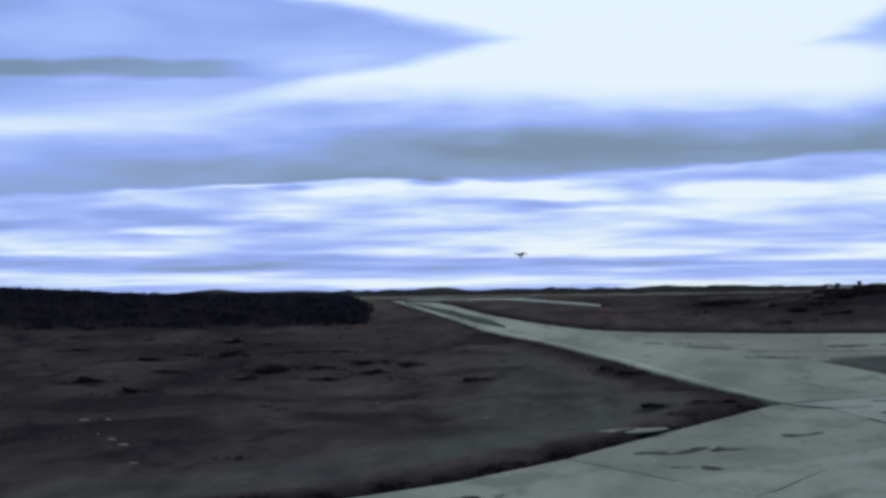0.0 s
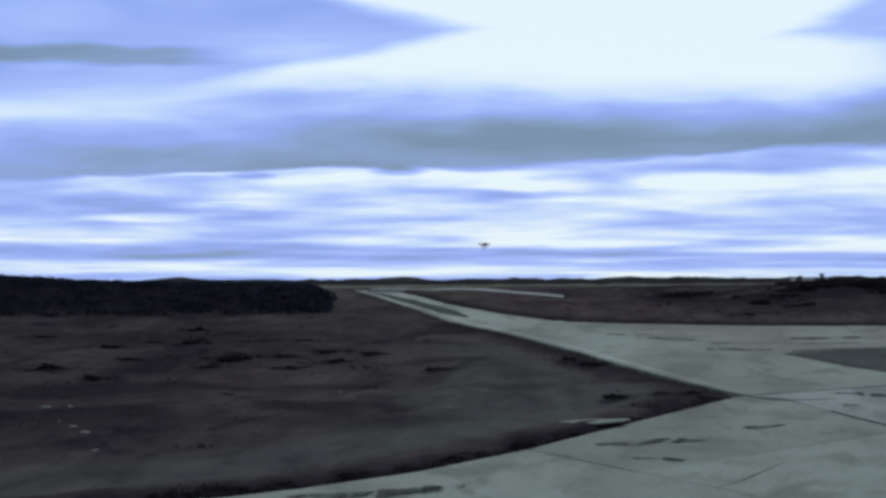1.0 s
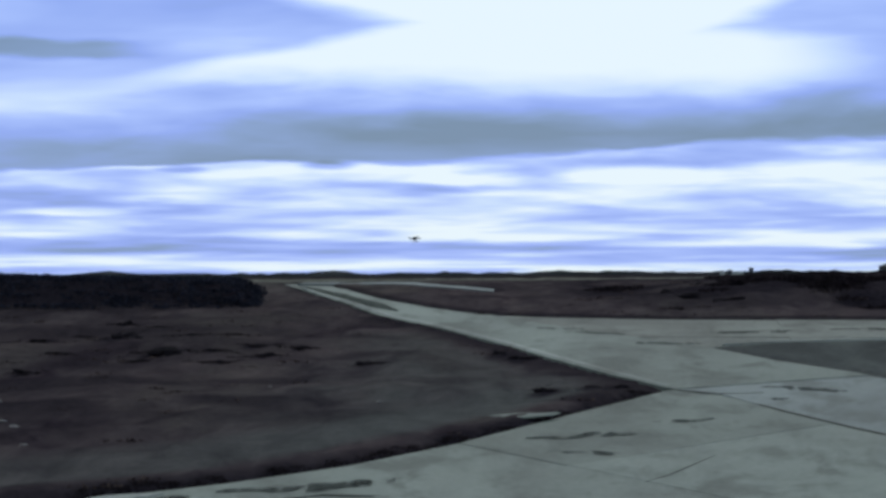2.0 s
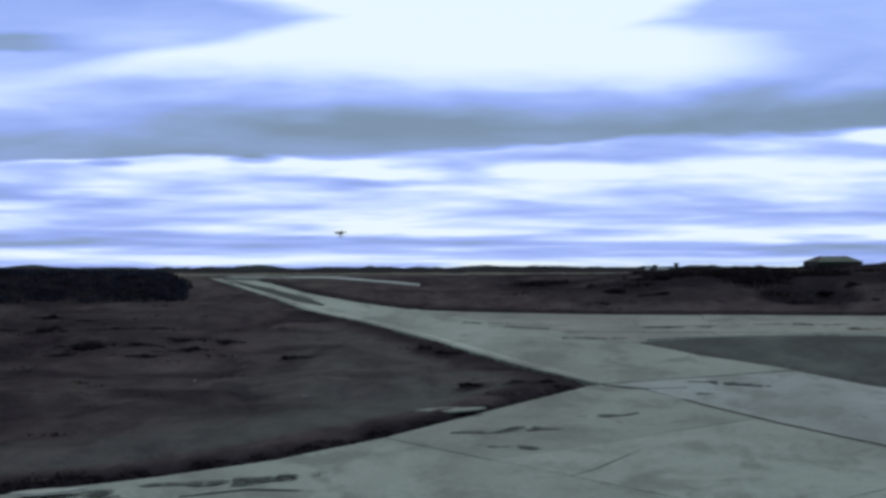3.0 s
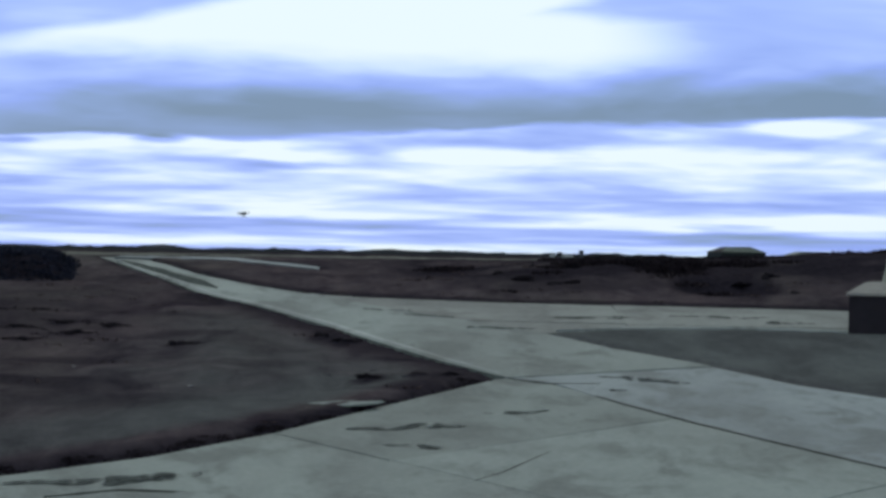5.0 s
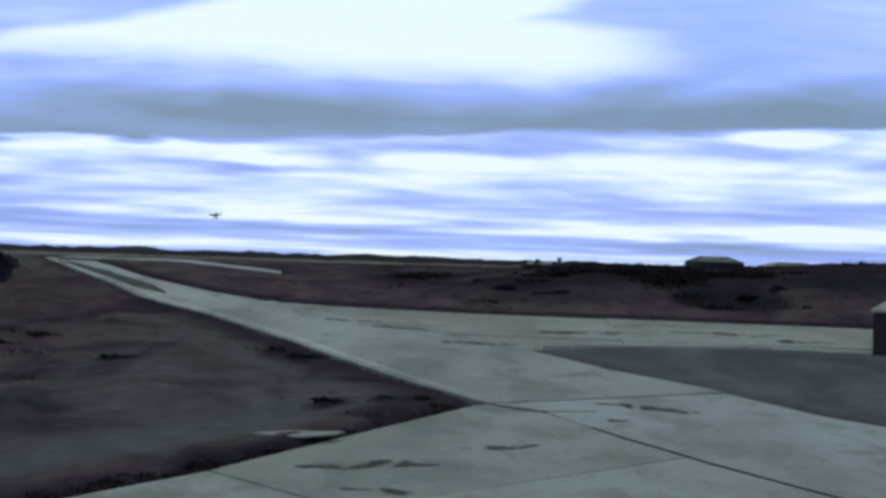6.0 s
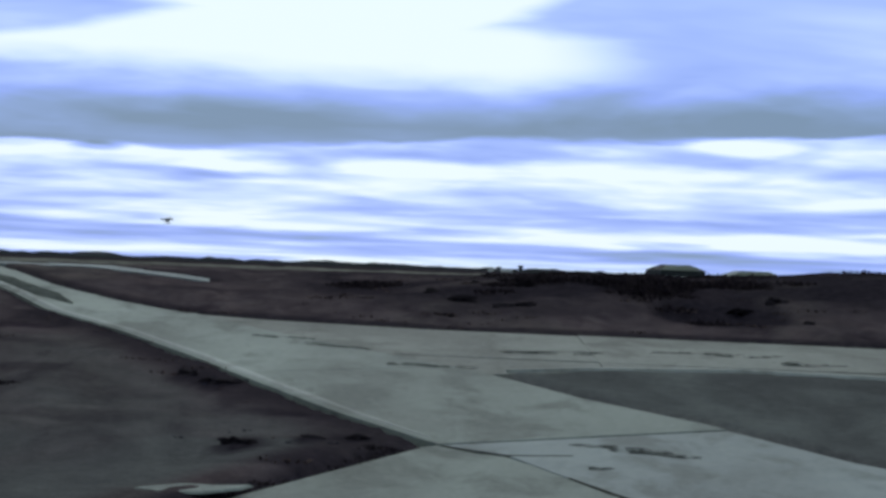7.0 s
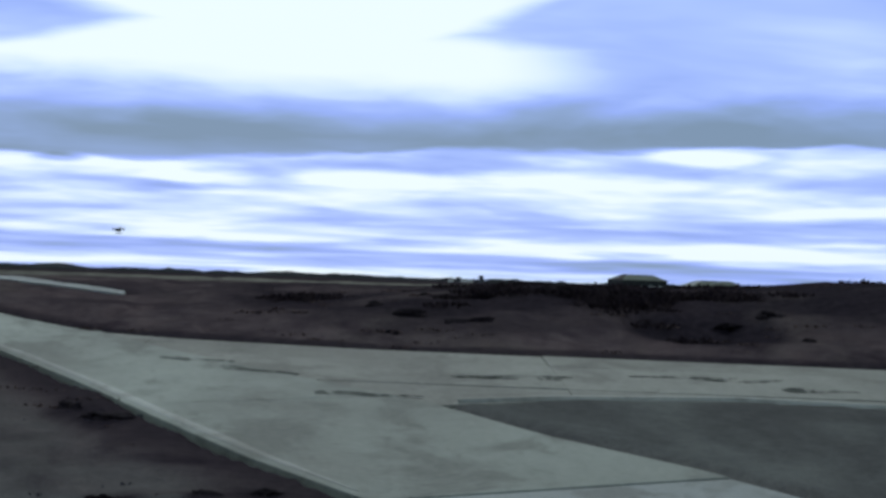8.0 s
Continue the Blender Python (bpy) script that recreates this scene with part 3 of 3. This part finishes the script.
# ---------------------------------------------------------------- drone in the air
drone = new("drone")
drone.matrix_world = pose(*far_place(-6.3, 160), 6.14, 4, -6, 25) @ Matrix.Scale(1.6, 4)
tagged(drone, "small dark drone hovering over the heath", "drone")
part("body", lathe([(0.04, -0.07), (0.10, -0.05), (0.13, 0.0), (0.10, 0.06), (0.03, 0.09)], 14), M_DRONE, drone, smooth=True)
for k in range(4):
    a = math.pi / 4 + k * math.pi / 2
    turn = Matrix.Rotation(a, 4, "Z")
    arm = part("arm", box(0.08, 0.27, -0.018, 0.018, -0.01, 0.025, 0.005), M_DRONE, drone)
    arm.matrix_local = turn
    motor = part("rotor", lathe([(0.028, 0.0), (0.028, 0.05), (0.02, 0.06)], 10), M_DRONE, drone)
    motor.matrix_local = turn @ Matrix.Translation((0.26, 0, 0.02))
    blade = part("blade", box(-0.13, 0.13, -0.012, 0.012, 0.06, 0.068, 0.002), M_DRONE, motor)
    blade.matrix_local = Matrix.Rotation(0.7 * k, 4, "Z")
for k in (-1, 1):
    part("skid", box(-0.12, 0.12, k * 0.08 - 0.01, k * 0.08 + 0.01, -0.15, -0.13, 0.004), M_DRONE, drone)

# ---------------------------------------------------------------- plinth with its pillar
PX, PY = 6.98, 24.50
pz = float(ground_z(PX + 0.8, PY + 0.6)[0])
plinth = new("monument")
plinth.matrix_world = pose(*(float(c) for c in lay(PX + 1.02, PY + 0.35, pz)), 0, 0, -14) @ Matrix.Scale(float(scale_at(PY)), 4)
tagged(plinth, "dark square plinth carrying a cream tapered pillar", "monument")
part("plinth", box(-0.8, 0.8, -0.75, 0.75, -0.25, 0.66, 0.02), M_PLINTH, plinth, "dark painted plinth")
part("capstone", frustum(0.84, 0.79, 0.66, 0.70, 0.56, 0.52, 0.88), M_CAP, plinth, "pale sloping capstone")
part("pillar", lathe([(0.36, 0.86), (0.34, 0.90), (0.29, 1.1), (0.21, 1.5), (0.16, 2.0), (0.13, 2.4), (0.07, 2.5)], 32), M_CREAM, plinth, "cream rendered pillar", smooth=True)

# ---------------------------------------------------------------- clods, stones, broken slab


def rock_mesh(name, seed, mat, flat, rough, level=3):
    bm = bmesh.new()
    bmesh.ops.create_icosphere(bm, subdivisions=level, radius=1.0)
    for v in bm.verts:
        d = v.co.normalized()
        k = 1 + rough * (noise.noise(d * 1.3 + Vector((seed * 3.1, 0, 0))) + 0.6 * noise.noise(d * 3.4 + Vector((0, seed * 1.7, 0))) + 0.4 * noise.noise(d * 8.0 + Vector((0, 0, seed))))
        v.co = d * k
        v.co.z *= flat
    return mesh_from(bm, name, mat, True)


def rest(ob, x, y, sink):
    z = float(ground_z(x, y)[0])
    ob.location = [float(c) for c in lay(x, y, z - sink)]
    ob.scale = ob.scale * float(scale_at(y))


clod_meshes = [rock_mesh("earth_clod", k, M_CLOD, 0.55, 0.8, 4) for k in range(5)]
r = random.Random(5)
BANK_CLODS = []
for k in range(30):
    x = r.uniform(2.0, 18.0)
    y = np.interp(x, [2, 8, 45], [29.58, 28.88, 25.40]) + r.uniform(1.0, 5.5)
    BANK_CLODS.append((x, float(y), r.uniform(0.10, 0.24)))
for k, (x, y, s) in enumerate(CLODS + BANK_CLODS):
    ob = new("earth_clod", clod_meshes[k % 5])
    ob.rotation_euler = (r.uniform(-.2, .2), r.uniform(-.2, .2), r.uniform(0, 6.28))
    ob.scale = (s * r.uniform(0.75, 1.15), s * r.uniform(0.6, 0.9), s * r.uniform(0.45, 0.8))
    rest(ob, x, y, s * 0.10)
    tagged(ob, "clod of upturned peat on the heath, coloured near-black as shade", "earth clod", "clods on the heath")
stone_meshes = [rock_mesh("stone", 20 + k, M_STONE, 0.6, 0.4, 2) for k in range(3)]
for k, (x, y, s) in enumerate(((-7.25, 17.5, .07), (-6.9, 17.4, .055), (-5.95, 15.4, .075), (-6.2, 15.7, .06), (-6.6, 16.3, .05), (-5.4, 14.2, .05), (-6.75, 15.9, .04), (-3.9, 18.6, .05), (-2.3, 17.0, .045))):
    ob = new("stone", stone_meshes[k % 3])
    ob.rotation_euler = (0, 0, k * 1.3)
    ob.scale = (s * 0.9, s * 0.6, s * 0.5)
    rest(ob, x, y, s * 0.05)
    tagged(ob, "small pale stone lying on the dark heath", "stone", "pale stones on the heath")


def flake(name, pts, thick, mat, label, category, group="", lift=0.0):
    """A thin flat piece with an uneven outline, lying on the slope."""
    cx = sum(p[0] for p in pts) / len(pts)
    cy = sum(p[1] for p in pts) / len(pts)
    bm = bmesh.new()
    mid = Vector(lay(cx, cy, float(base_z(cy))))
    low = [bm.verts.new(Vector(lay(x, y, float(base_z(y)))) - mid) for x, y in pts]
    high = [bm.verts.new((Vector(lay(x, y, float(base_z(y)))) - mid) * 0.93 + Vector((0, 0, thick))) for x, y in pts]
    bm.faces.new(low[::-1])
    bm.faces.new(high)
    for k in range(len(pts)):
        j = (k + 1) % len(pts)
        bm.faces.new((low[k], low[j], high[j], high[k]))
    ob = part(name, bm, mat)
    ob.location = mid + Vector((0, 0, lift))
    return tagged(ob, label, category, group)


flake("broken_slab", [(-0.98, 15.90), (-0.80, 15.78), (-0.52, 15.79), (-0.26, 15.98), (-0.18, 16.12), (-0.44, 16.07), (-0.64, 16.10), (-0.84, 16.00)], 0.015, M_CONC,
      "pale broken piece of concrete at the heath's edge", "slab", lift=0.06)

flake("broken_slab", [(-3.95, 11.62), (-3.7, 11.58), (-3.45, 11.72), (-3.35, 11.86), (-3.6, 11.84), (-3.85, 11.74)], 0.02, M_KERB,
      "small pale concrete fragment at the heath's edge", "slab", lift=0.03)

# moss and silt in the joints and dips of the concrete
for cx, cy, w, h, turn in ((-2.05, 12.35, .30, .10, .7), (-1.75, 12.45, .22, .07, .9), (-3.35, 11.65, .40, .10, .5), (-3.1, 11.5, .25, .06, .2), (0.25, 15.0, .35, .07, .25),
                           (-0.2, 14.8, .3, .05, .2), (1.15, 15.9, .32, .07, .3), (0.15, 13.9, .3, .05, -.1), (2.75, 18.6, .42, .09, -.25), (3.05, 18.4, .3, .07, -.3), (2.4, 17.6, .1, .05, 0.),
                           (-2.6, 12.2, .35, .06, .3), (1.4, 24.4, .5, .12, -.1), (0.2, 26.4, .6, .12, -.5),
                           (-0.4, 27.3, .5, .12, -.5), (3.2, 26.4, .8, .13, .0), (5.6, 26.9, .9, .12, .05), (6.4, 26.0, .6, .1, .0)):
    pts = []
    p1, p2, p3 = r.uniform(0, 6.3), r.uniform(0, 6.3), r.uniform(0, 6.3)
    for k in range(22):
        a = 2 * math.pi * k / 22
        q = 1 + 0.28 * math.sin(2 * a + p1) + 0.2 * math.sin(3 * a + p2) + 0.1 * math.sin(5 * a + p3)
        u, v = 0.85 * w * q * math.cos(a), 1.7 * h * q * math.sin(a) + 0.3 * h * math.sin(3 * a + p1)
        pts.append((cx + u * math.cos(turn) - v * math.sin(turn), cy + u * math.sin(turn) + v * math.cos(turn)))
    flake("moss_patch", pts, 0.004, M_MOSS, "dark low patch of moss and silt on concrete", "moss", "moss on the concrete", lift=0.009)


def ribbon(name, line, half, lift, mat, label, category, rough=0.3, kind=""):
    """A low uneven strip that follows the ground along a line."""
    bm = bmesh.new()
    rows = []
    for k in range(len(line) * 4 - 3):
        a, f = divmod(k / 4, 1)
        p, q = line[int(a)], line[min(int(a) + 1, len(line) - 1)]
        x, y = p[0] + (q[0] - p[0]) * f, p[1] + (q[1] - p[1]) * f
        u = k / (len(line) * 4 - 4)
        w = half * min(1, 6 * u + 0.05, 6 * (1 - u) + 0.05) * (1 + rough * r.uniform(-1, 1))
        dx, dy = q[0] - p[0], q[1] - p[1]
        d = math.hypot(dx, dy) or 1
        nx, ny = -dy / d, dx / d
        rows.append([bm.verts.new(lay(x + nx * w * e, y + ny * w * e, float(base_z(y + ny * w * e)) + (lift if abs(e) < 0.9 else -0.02)))
                     for e in (-1, -0.75, 0, 0.75, 1)])
    for a, b in zip(rows, rows[1:]):
        for k in range(4):
            bm.faces.new((a[k], a[k + 1], b[k + 1], b[k]))
    return tagged(part(name, bm, mat, smooth=True), label, category, kind=kind)


ribbon("grass_strip", [(-7.59, 40.92), (-6.83, 39.11), (-5.84, 36.75), (-4.81, 34.20), (-3.88, 31.84)], 0.24, 0.025, M_VERGE, "dark overgrown strip of grass along the far road", "grass")
ribbon("edging", [(1.16, 18.85)] + [(x + 0.13, y + 0.05) for x, y in ROAD_LEFT[:8]], 0.085, 0.02, M_KERB, "pale concrete edging along the road beside the heath", "edging", 0.15, "structure")
ribbon("edging", [(2.35, 24.05), (3.25, 24.56), (5.3, 24.96), (7.1, 24.62), (12.0, 24.1), (20.0, 23.3)], 0.10, 0.03, M_KERB, "pale concrete edging between cross road and gravel", "edging", 0.15, "structure")
ribbon("crack", [(-1.60, 11.91), (-1.10, 11.67), (-0.6, 11.45), (0.00, 11.81), (0.45, 12.31), (0.80, 12.81), (1.29, 13.80)], 0.014, 0.007, M_CRACK, "weed-filled crack across the concrete apron", "crack", 0.8)
ribbon("crack", [(2.10, 17.15), (2.33, 16.55), (2.87, 15.37), (3.36, 14.44), (3.83, 13.57), (4.95, 11.60)], 0.016, 0.013, M_CRACK, "dark weed-filled joint between apron and road", "crack", 0.7)
ribbon("crack", [(1.23, 18.48), (1.49, 18.21), (1.74, 18.07), (2.28, 18.17)], 0.014, 0.012, M_CRACK, "dark crack in the pale concrete road", "crack", 0.8)
ribbon("crack", [(-2.59, 11.67), (-2.09, 11.96), (-1.60, 11.91)], 0.014, 0.007, M_CRACK, "weed-filled crack across the concrete apron", "crack", 0.8)

# ---------------------------------------------------------------- heather and gorse


def tufts(name, xy, size, blades, mat, label, category, seed, spread=0.6, tall=1.0, width=0.10):
    g = np.random.default_rng(seed)
    n = len(xy)
    z, _, _ = ground_z(xy[:, 0], xy[:, 1])
    root = np.repeat(np.stack(lay(xy[:, 0], xy[:, 1], z), 1), blades, 0)
    s = np.repeat(size * scale_at(xy[:, 1]), blades)
    a = g.uniform(0, 2 * np.pi, n * blades)
    rad = np.sqrt(g.uniform(0, 1, n * blades)) * spread * s
    foot = root + np.stack([rad * np.cos(a), rad * np.sin(a), np.full(n * blades, -0.02)], 1)
    lean = g.uniform(0.1, 0.9, n * blades)
    length = s * g.uniform(0.55, 1.1, n * blades) * tall * (1 - 0.45 * rad / (spread * s))
    way = np.stack([np.cos(a) * lean, np.sin(a) * lean, np.ones(n * blades)], 1)
    way /= np.linalg.norm(way, axis=1)[:, None]
    tip = foot + way * length[:, None]
    b = g.uniform(0, 2 * np.pi, n * blades)
    side = np.stack([np.cos(b), np.sin(b), np.zeros(n * blades)], 1) * (s * width)[:, None]
    mid = foot + way * (length * 0.55)[:, None]
    verts = np.stack([foot - side * 0.4, mid - side, tip, mid + side], 1).reshape(-1, 3)
    quads = np.arange(len(verts)).reshape(-1, 4)
    me = bpy.data.meshes.new(name)
    me.from_pydata(verts.tolist(), [], quads.tolist())
    me.materials.append(mat)
    return tagged(new(name, me), label, category, kind="stuff")


def scatter(n, x0, x1, y0, y1, keep, seed):
    g = np.random.default_rng(seed)
    p = np.stack([g.uniform(x0, x1, n), g.uniform(y0, y1, n)], 1)
    _, cover, s = ground_z(p[:, 0], p[:, 1])
    return p[(g.uniform(0, 1, n) < keep(p[:, 0], p[:, 1], cover, s)) & (s < -0.08)]


def on_heath(x, y, cover, s):
    patch = smooth01(-0.2, 0.8, lumps(x * 0.5, y, 2.6))
    return (0.12 + 0.6 * patch + 0.5 * cover[..., 2]) * (cover[..., 0] < 0.3) * (0.35 + 0.65 * smooth01(14, 20, y))


pts = scatter(1500, -22, 2, 11, 33, on_heath, 11)
tufts("heather", pts, np.random.default_rng(1).uniform(0.09, 0.24, len(pts)), 26, M_HEATHER, "brown winter heather mats scattered over the heath", "heather", 21, spread=1.1, tall=0.3, width=0.10)
pts = scatter(1200, 0, 22, 28.5, 42, lambda x, y, c, s: 0.1 + 0.6 * smooth01(-0.1, 0.7, lumps(x * 0.6, y, 2.4)), 12)
tufts("heather", pts, np.random.default_rng(2).uniform(0.10, 0.28, len(pts)), 26, M_HEATHER, "brown heather mats covering the earth bank", "heather", 22, spread=1.1, tall=0.32, width=0.10)
pts = scatter(9500, -40, -6.7, 32.2, 40, lambda x, y, c, s: np.where(bank_left(x, y)[1] > 0.02, 0.9, 0), 13)
tufts("gorse", pts, np.random.default_rng(3).uniform(0.12, 0.26, len(pts)), 22, M_BUSH, "dense near-black gorse covering the long bank", "gorse", 23, spread=1.0, tall=0.7, width=0.13)
pts = scatter(500, -2.5, 1.4, 16.4, 25, lambda x, y, c, s: 0.9 * np.exp(-(np.minimum(np.hypot((x - 0.1) / .7, (y - 18.1) / .5), np.hypot((x + .9) / .6, (y - 22.2) / .6))) ** 2), 14)
tufts("heather", pts, np.random.default_rng(4).uniform(0.03, 0.06, len(pts)), 14, M_BUSH, "dark heather clumps beside the concrete road", "heather", 24, width=0.16)

# near-black tufts along the turf edge deepen the shade painted there
g_ = np.random.default_rng(29)
edge = np.array([(-12.0, 6.6)] + HEATH_EDGE)
u_ = g_.uniform(0, len(edge) - 1.001, 2200)
k_ = u_.astype(int)
away = edge[k_ + 1] - edge[k_]
away = np.stack([-away[:, 1], away[:, 0]], 1) / np.hypot(away[:, 0], away[:, 1])[:, None]
pts = edge[k_] + (edge[k_ + 1] - edge[k_]) * (u_ - k_)[:, None]
wide = 0.08 + 0.09 * lumps(pts[:, 0], pts[:, 1], 1.4) + 0.035 * (4 - np.minimum(k_, 4))
pts = pts + away * (wide * g_.uniform(0.0, 1.0, 2200))[:, None]
tufts("grass_edge", pts, g_.uniform(0.03, 0.08, 2200), 12, M_SCRUB, "near-black grass tufts hanging over the apron's edge", "grass", 28, spread=0.9, tall=0.55, width=0.13)
clod_xy = np.array([c[:2] for c in CLODS])
clod_s = np.array([c[2] for c in CLODS])
g_ = np.random.default_rng(30)
pick = g_.integers(0, 20, 700)
pts = clod_xy[pick] + g_.normal(0, 1, (700, 2)) * clod_s[pick, None] * [1.5, 0.8]
tufts("heather", pts, g_.uniform(0.05, 0.11, 700), 14, M_SCRUB, "dark wiry heather growing round the clods", "heather", 26, spread=0.9, tall=0.7, width=0.14)
pts = scatter(9000, 0.5, 22, 29.0, 40, lambda x, y, c, s: smooth01(0.3, 0.6, lumps(x * 0.45, y * 0.8, 3.4)) * smooth01(0.25, 0.8, bank_right(x, y)[1]), 15)
tufts("scrub", pts, np.random.default_rng(5).uniform(0.18, 0.42, len(pts)), 34, M_SCRUB, "dark wiry scrub in clumps on the earth bank", "scrub", 27, spread=1.0, tall=0.42, width=0.10)

g_ = np.random.default_rng(31)
line = np.array([(1.20, 18.55), (1.74, 18.12), (2.33, 16.55), (2.87, 15.37), (3.36, 14.44), (3.83, 13.57)])
u_ = np.sort(np.clip(g_.normal(2.2, 1.2, 260), 0, 4.99))
k_ = u_.astype(int)
pts = line[k_] + (line[k_ + 1] - line[k_]) * (u_ - k_)[:, None] + g_.normal(0, 0.02, (260, 2))
tufts("weeds", pts, g_.uniform(0.05, 0.09, 260) + 0.07, 6, M_CRACK, "low dark weeds growing in the slab joint", "weeds", 25, spread=0.4, tall=0.9, width=0.12)

# ---------------------------------------------------------------- concrete roads, slab by slab


def clip(poly, px, py, nx, ny):
    """The part of a polygon on the inner side of a line through (px, py) with the normal (nx, ny)."""
    out = []
    for (x0, y0), (x1, y1) in zip(poly, poly[1:] + poly[:1]):
        d0, d1 = (x0 - px) * nx + (y0 - py) * ny, (x1 - px) * nx + (y1 - py) * ny
        if d0 >= 0:
            out.append((x0, y0))
        if (d0 >= 0) != (d1 >= 0):
            t = d0 / (d0 - d1)
            out.append((x0 + t * (x1 - x0), y0 + t * (y1 - y0)))
    return out


def slabs(parent, region, origin, angle, length, width, mat, gap=0.009, lift=0.0, seed=0):
    g = random.Random(seed)
    ca, sa = math.cos(radians(angle)), math.sin(radians(angle))
    local = [((x - origin[0]) * ca + (y - origin[1]) * sa, -(x - origin[0]) * sa + (y - origin[1]) * ca) for x, y in region]
    i0, i1 = math.floor(min(p[0] for p in local) / length), math.ceil(max(p[0] for p in local) / length)
    j0, j1 = math.floor(min(p[1] for p in local) / width), math.ceil(max(p[1] for p in local) / width)
    for i in range(i0, i1):
        for j in range(j0, j1):
            piece = local
            for px, py, nx, ny in ((i * length + gap, 0, 1, 0), ((i + 1) * length - gap, 0, -1, 0), (0, j * width + gap, 0, 1), (0, (j + 1) * width - gap, 0, -1)):
                piece = clip(piece, px, py, nx, ny) if len(piece) > 2 else []
            if len(piece) < 3:
                continue
            area = 0.5 * abs(sum(a[0] * b[1] - b[0] * a[1] for a, b in zip(piece, piece[1:] + piece[:1])))
            if area < 0.04:
                continue
            pts = [(origin[0] + u * ca - v * sa, origin[1] + u * sa + v * ca) for u, v in piece]
            cx, cy = sum(p[0] for p in pts) / len(pts), sum(p[1] for p in pts) / len(pts)
            at = Vector(lay(cx, cy, float(base_z(cy))))
            up, tx, ty = lift + g.uniform(-0.006, 0.006), g.uniform(-0.0015, 0.0015), g.uniform(-0.0015, 0.0015)
            bm = bmesh.new()
            top, mid, low = [], [], []
            for x, y in pts:
                corner = Vector(lay(x, y, float(base_z(y)))) - at
                corner.z += up + tx * (x - cx) + ty * (y - cy)
                k = 1 - 0.006 / max(corner.xy.length, 0.01)
                top.append(bm.verts.new((corner.x * k, corner.y * k, corner.z)))
                mid.append(bm.verts.new((corner.x, corner.y, corner.z - 0.004)))
                low.append(bm.verts.new((corner.x, corner.y, corner.z - 0.14)))
            bm.faces.new(top)
            for k in range(len(pts)):
                j2 = (k + 1) % len(pts)
                for a, b in ((mid, top), (low, mid)):
                    bm.faces.new((a[k], a[j2], b[j2], b[k]))
            bmesh.ops.recalc_face_normals(bm, faces=bm.faces)
            ob = part("slab", bm, mat(cx, cy) if callable(mat) else mat, parent)
            ob.location = at


def road(name, label):
    ob = new(name)
    return tagged(ob, label, "road", kind="structure")


JOINT = [(1.20, 18.55), (1.74, 18.12), (2.33, 16.55), (2.87, 15.37), (3.36, 14.44), (3.83, 13.57), (4.95, 11.60), (9.0, 6.5), (14.0, 0.0)]
apron = road("pavement", "weathered grey-green concrete apron laid in slabs")
slabs(apron, [(-24, -2)] + HEATH_EDGE[:-1] + [(x - 0.022, y - 0.012) for x, y in JOINT] + [(14, -9), (-24, -9)], (1.2, 18.5), 41, 4.4, 3.1, M_CONC, seed=1)
main_road = road("road", "pale concrete slab road running over the heath")
slabs(main_road, JOINT[::-1] + ROAD_LEFT[:5] + [(-1.80, 30.66), (-0.60, 28.19), (2.10, 23.80)] + GRAVEL[5:], (1.2, 18.5), 117, 5.0, 3.7, lambda x, y: M_PALE if y < 20.0 else M_CONC, lift=0.006, seed=2)
far_road = road("road", "narrow concrete road running far over the plain")
slabs(far_road, ROAD_LEFT[4:] + ROAD_BACK[:5], (-4.0, 30.4), 110, 5.0, 1.75, M_CONC, seed=3)
cross_road = road("road", "grey-green concrete cross road below the earth bank")
slabs(cross_road, [(-1.80, 30.66)] + ROAD_BACK[5:] + GRAVEL[:5] + [(-0.60, 28.19)], (-1.5, 23.5), -4, 5.0, 2.35, M_OLD, gap=0.002, seed=4)
side_road = road("road", "pale concrete side road out on the plain")
slabs(side_road, SIDE_ROAD, (-2.3, 39.8), 104, 6.0, 3.0, M_PALE, lift=0.03, seed=5)
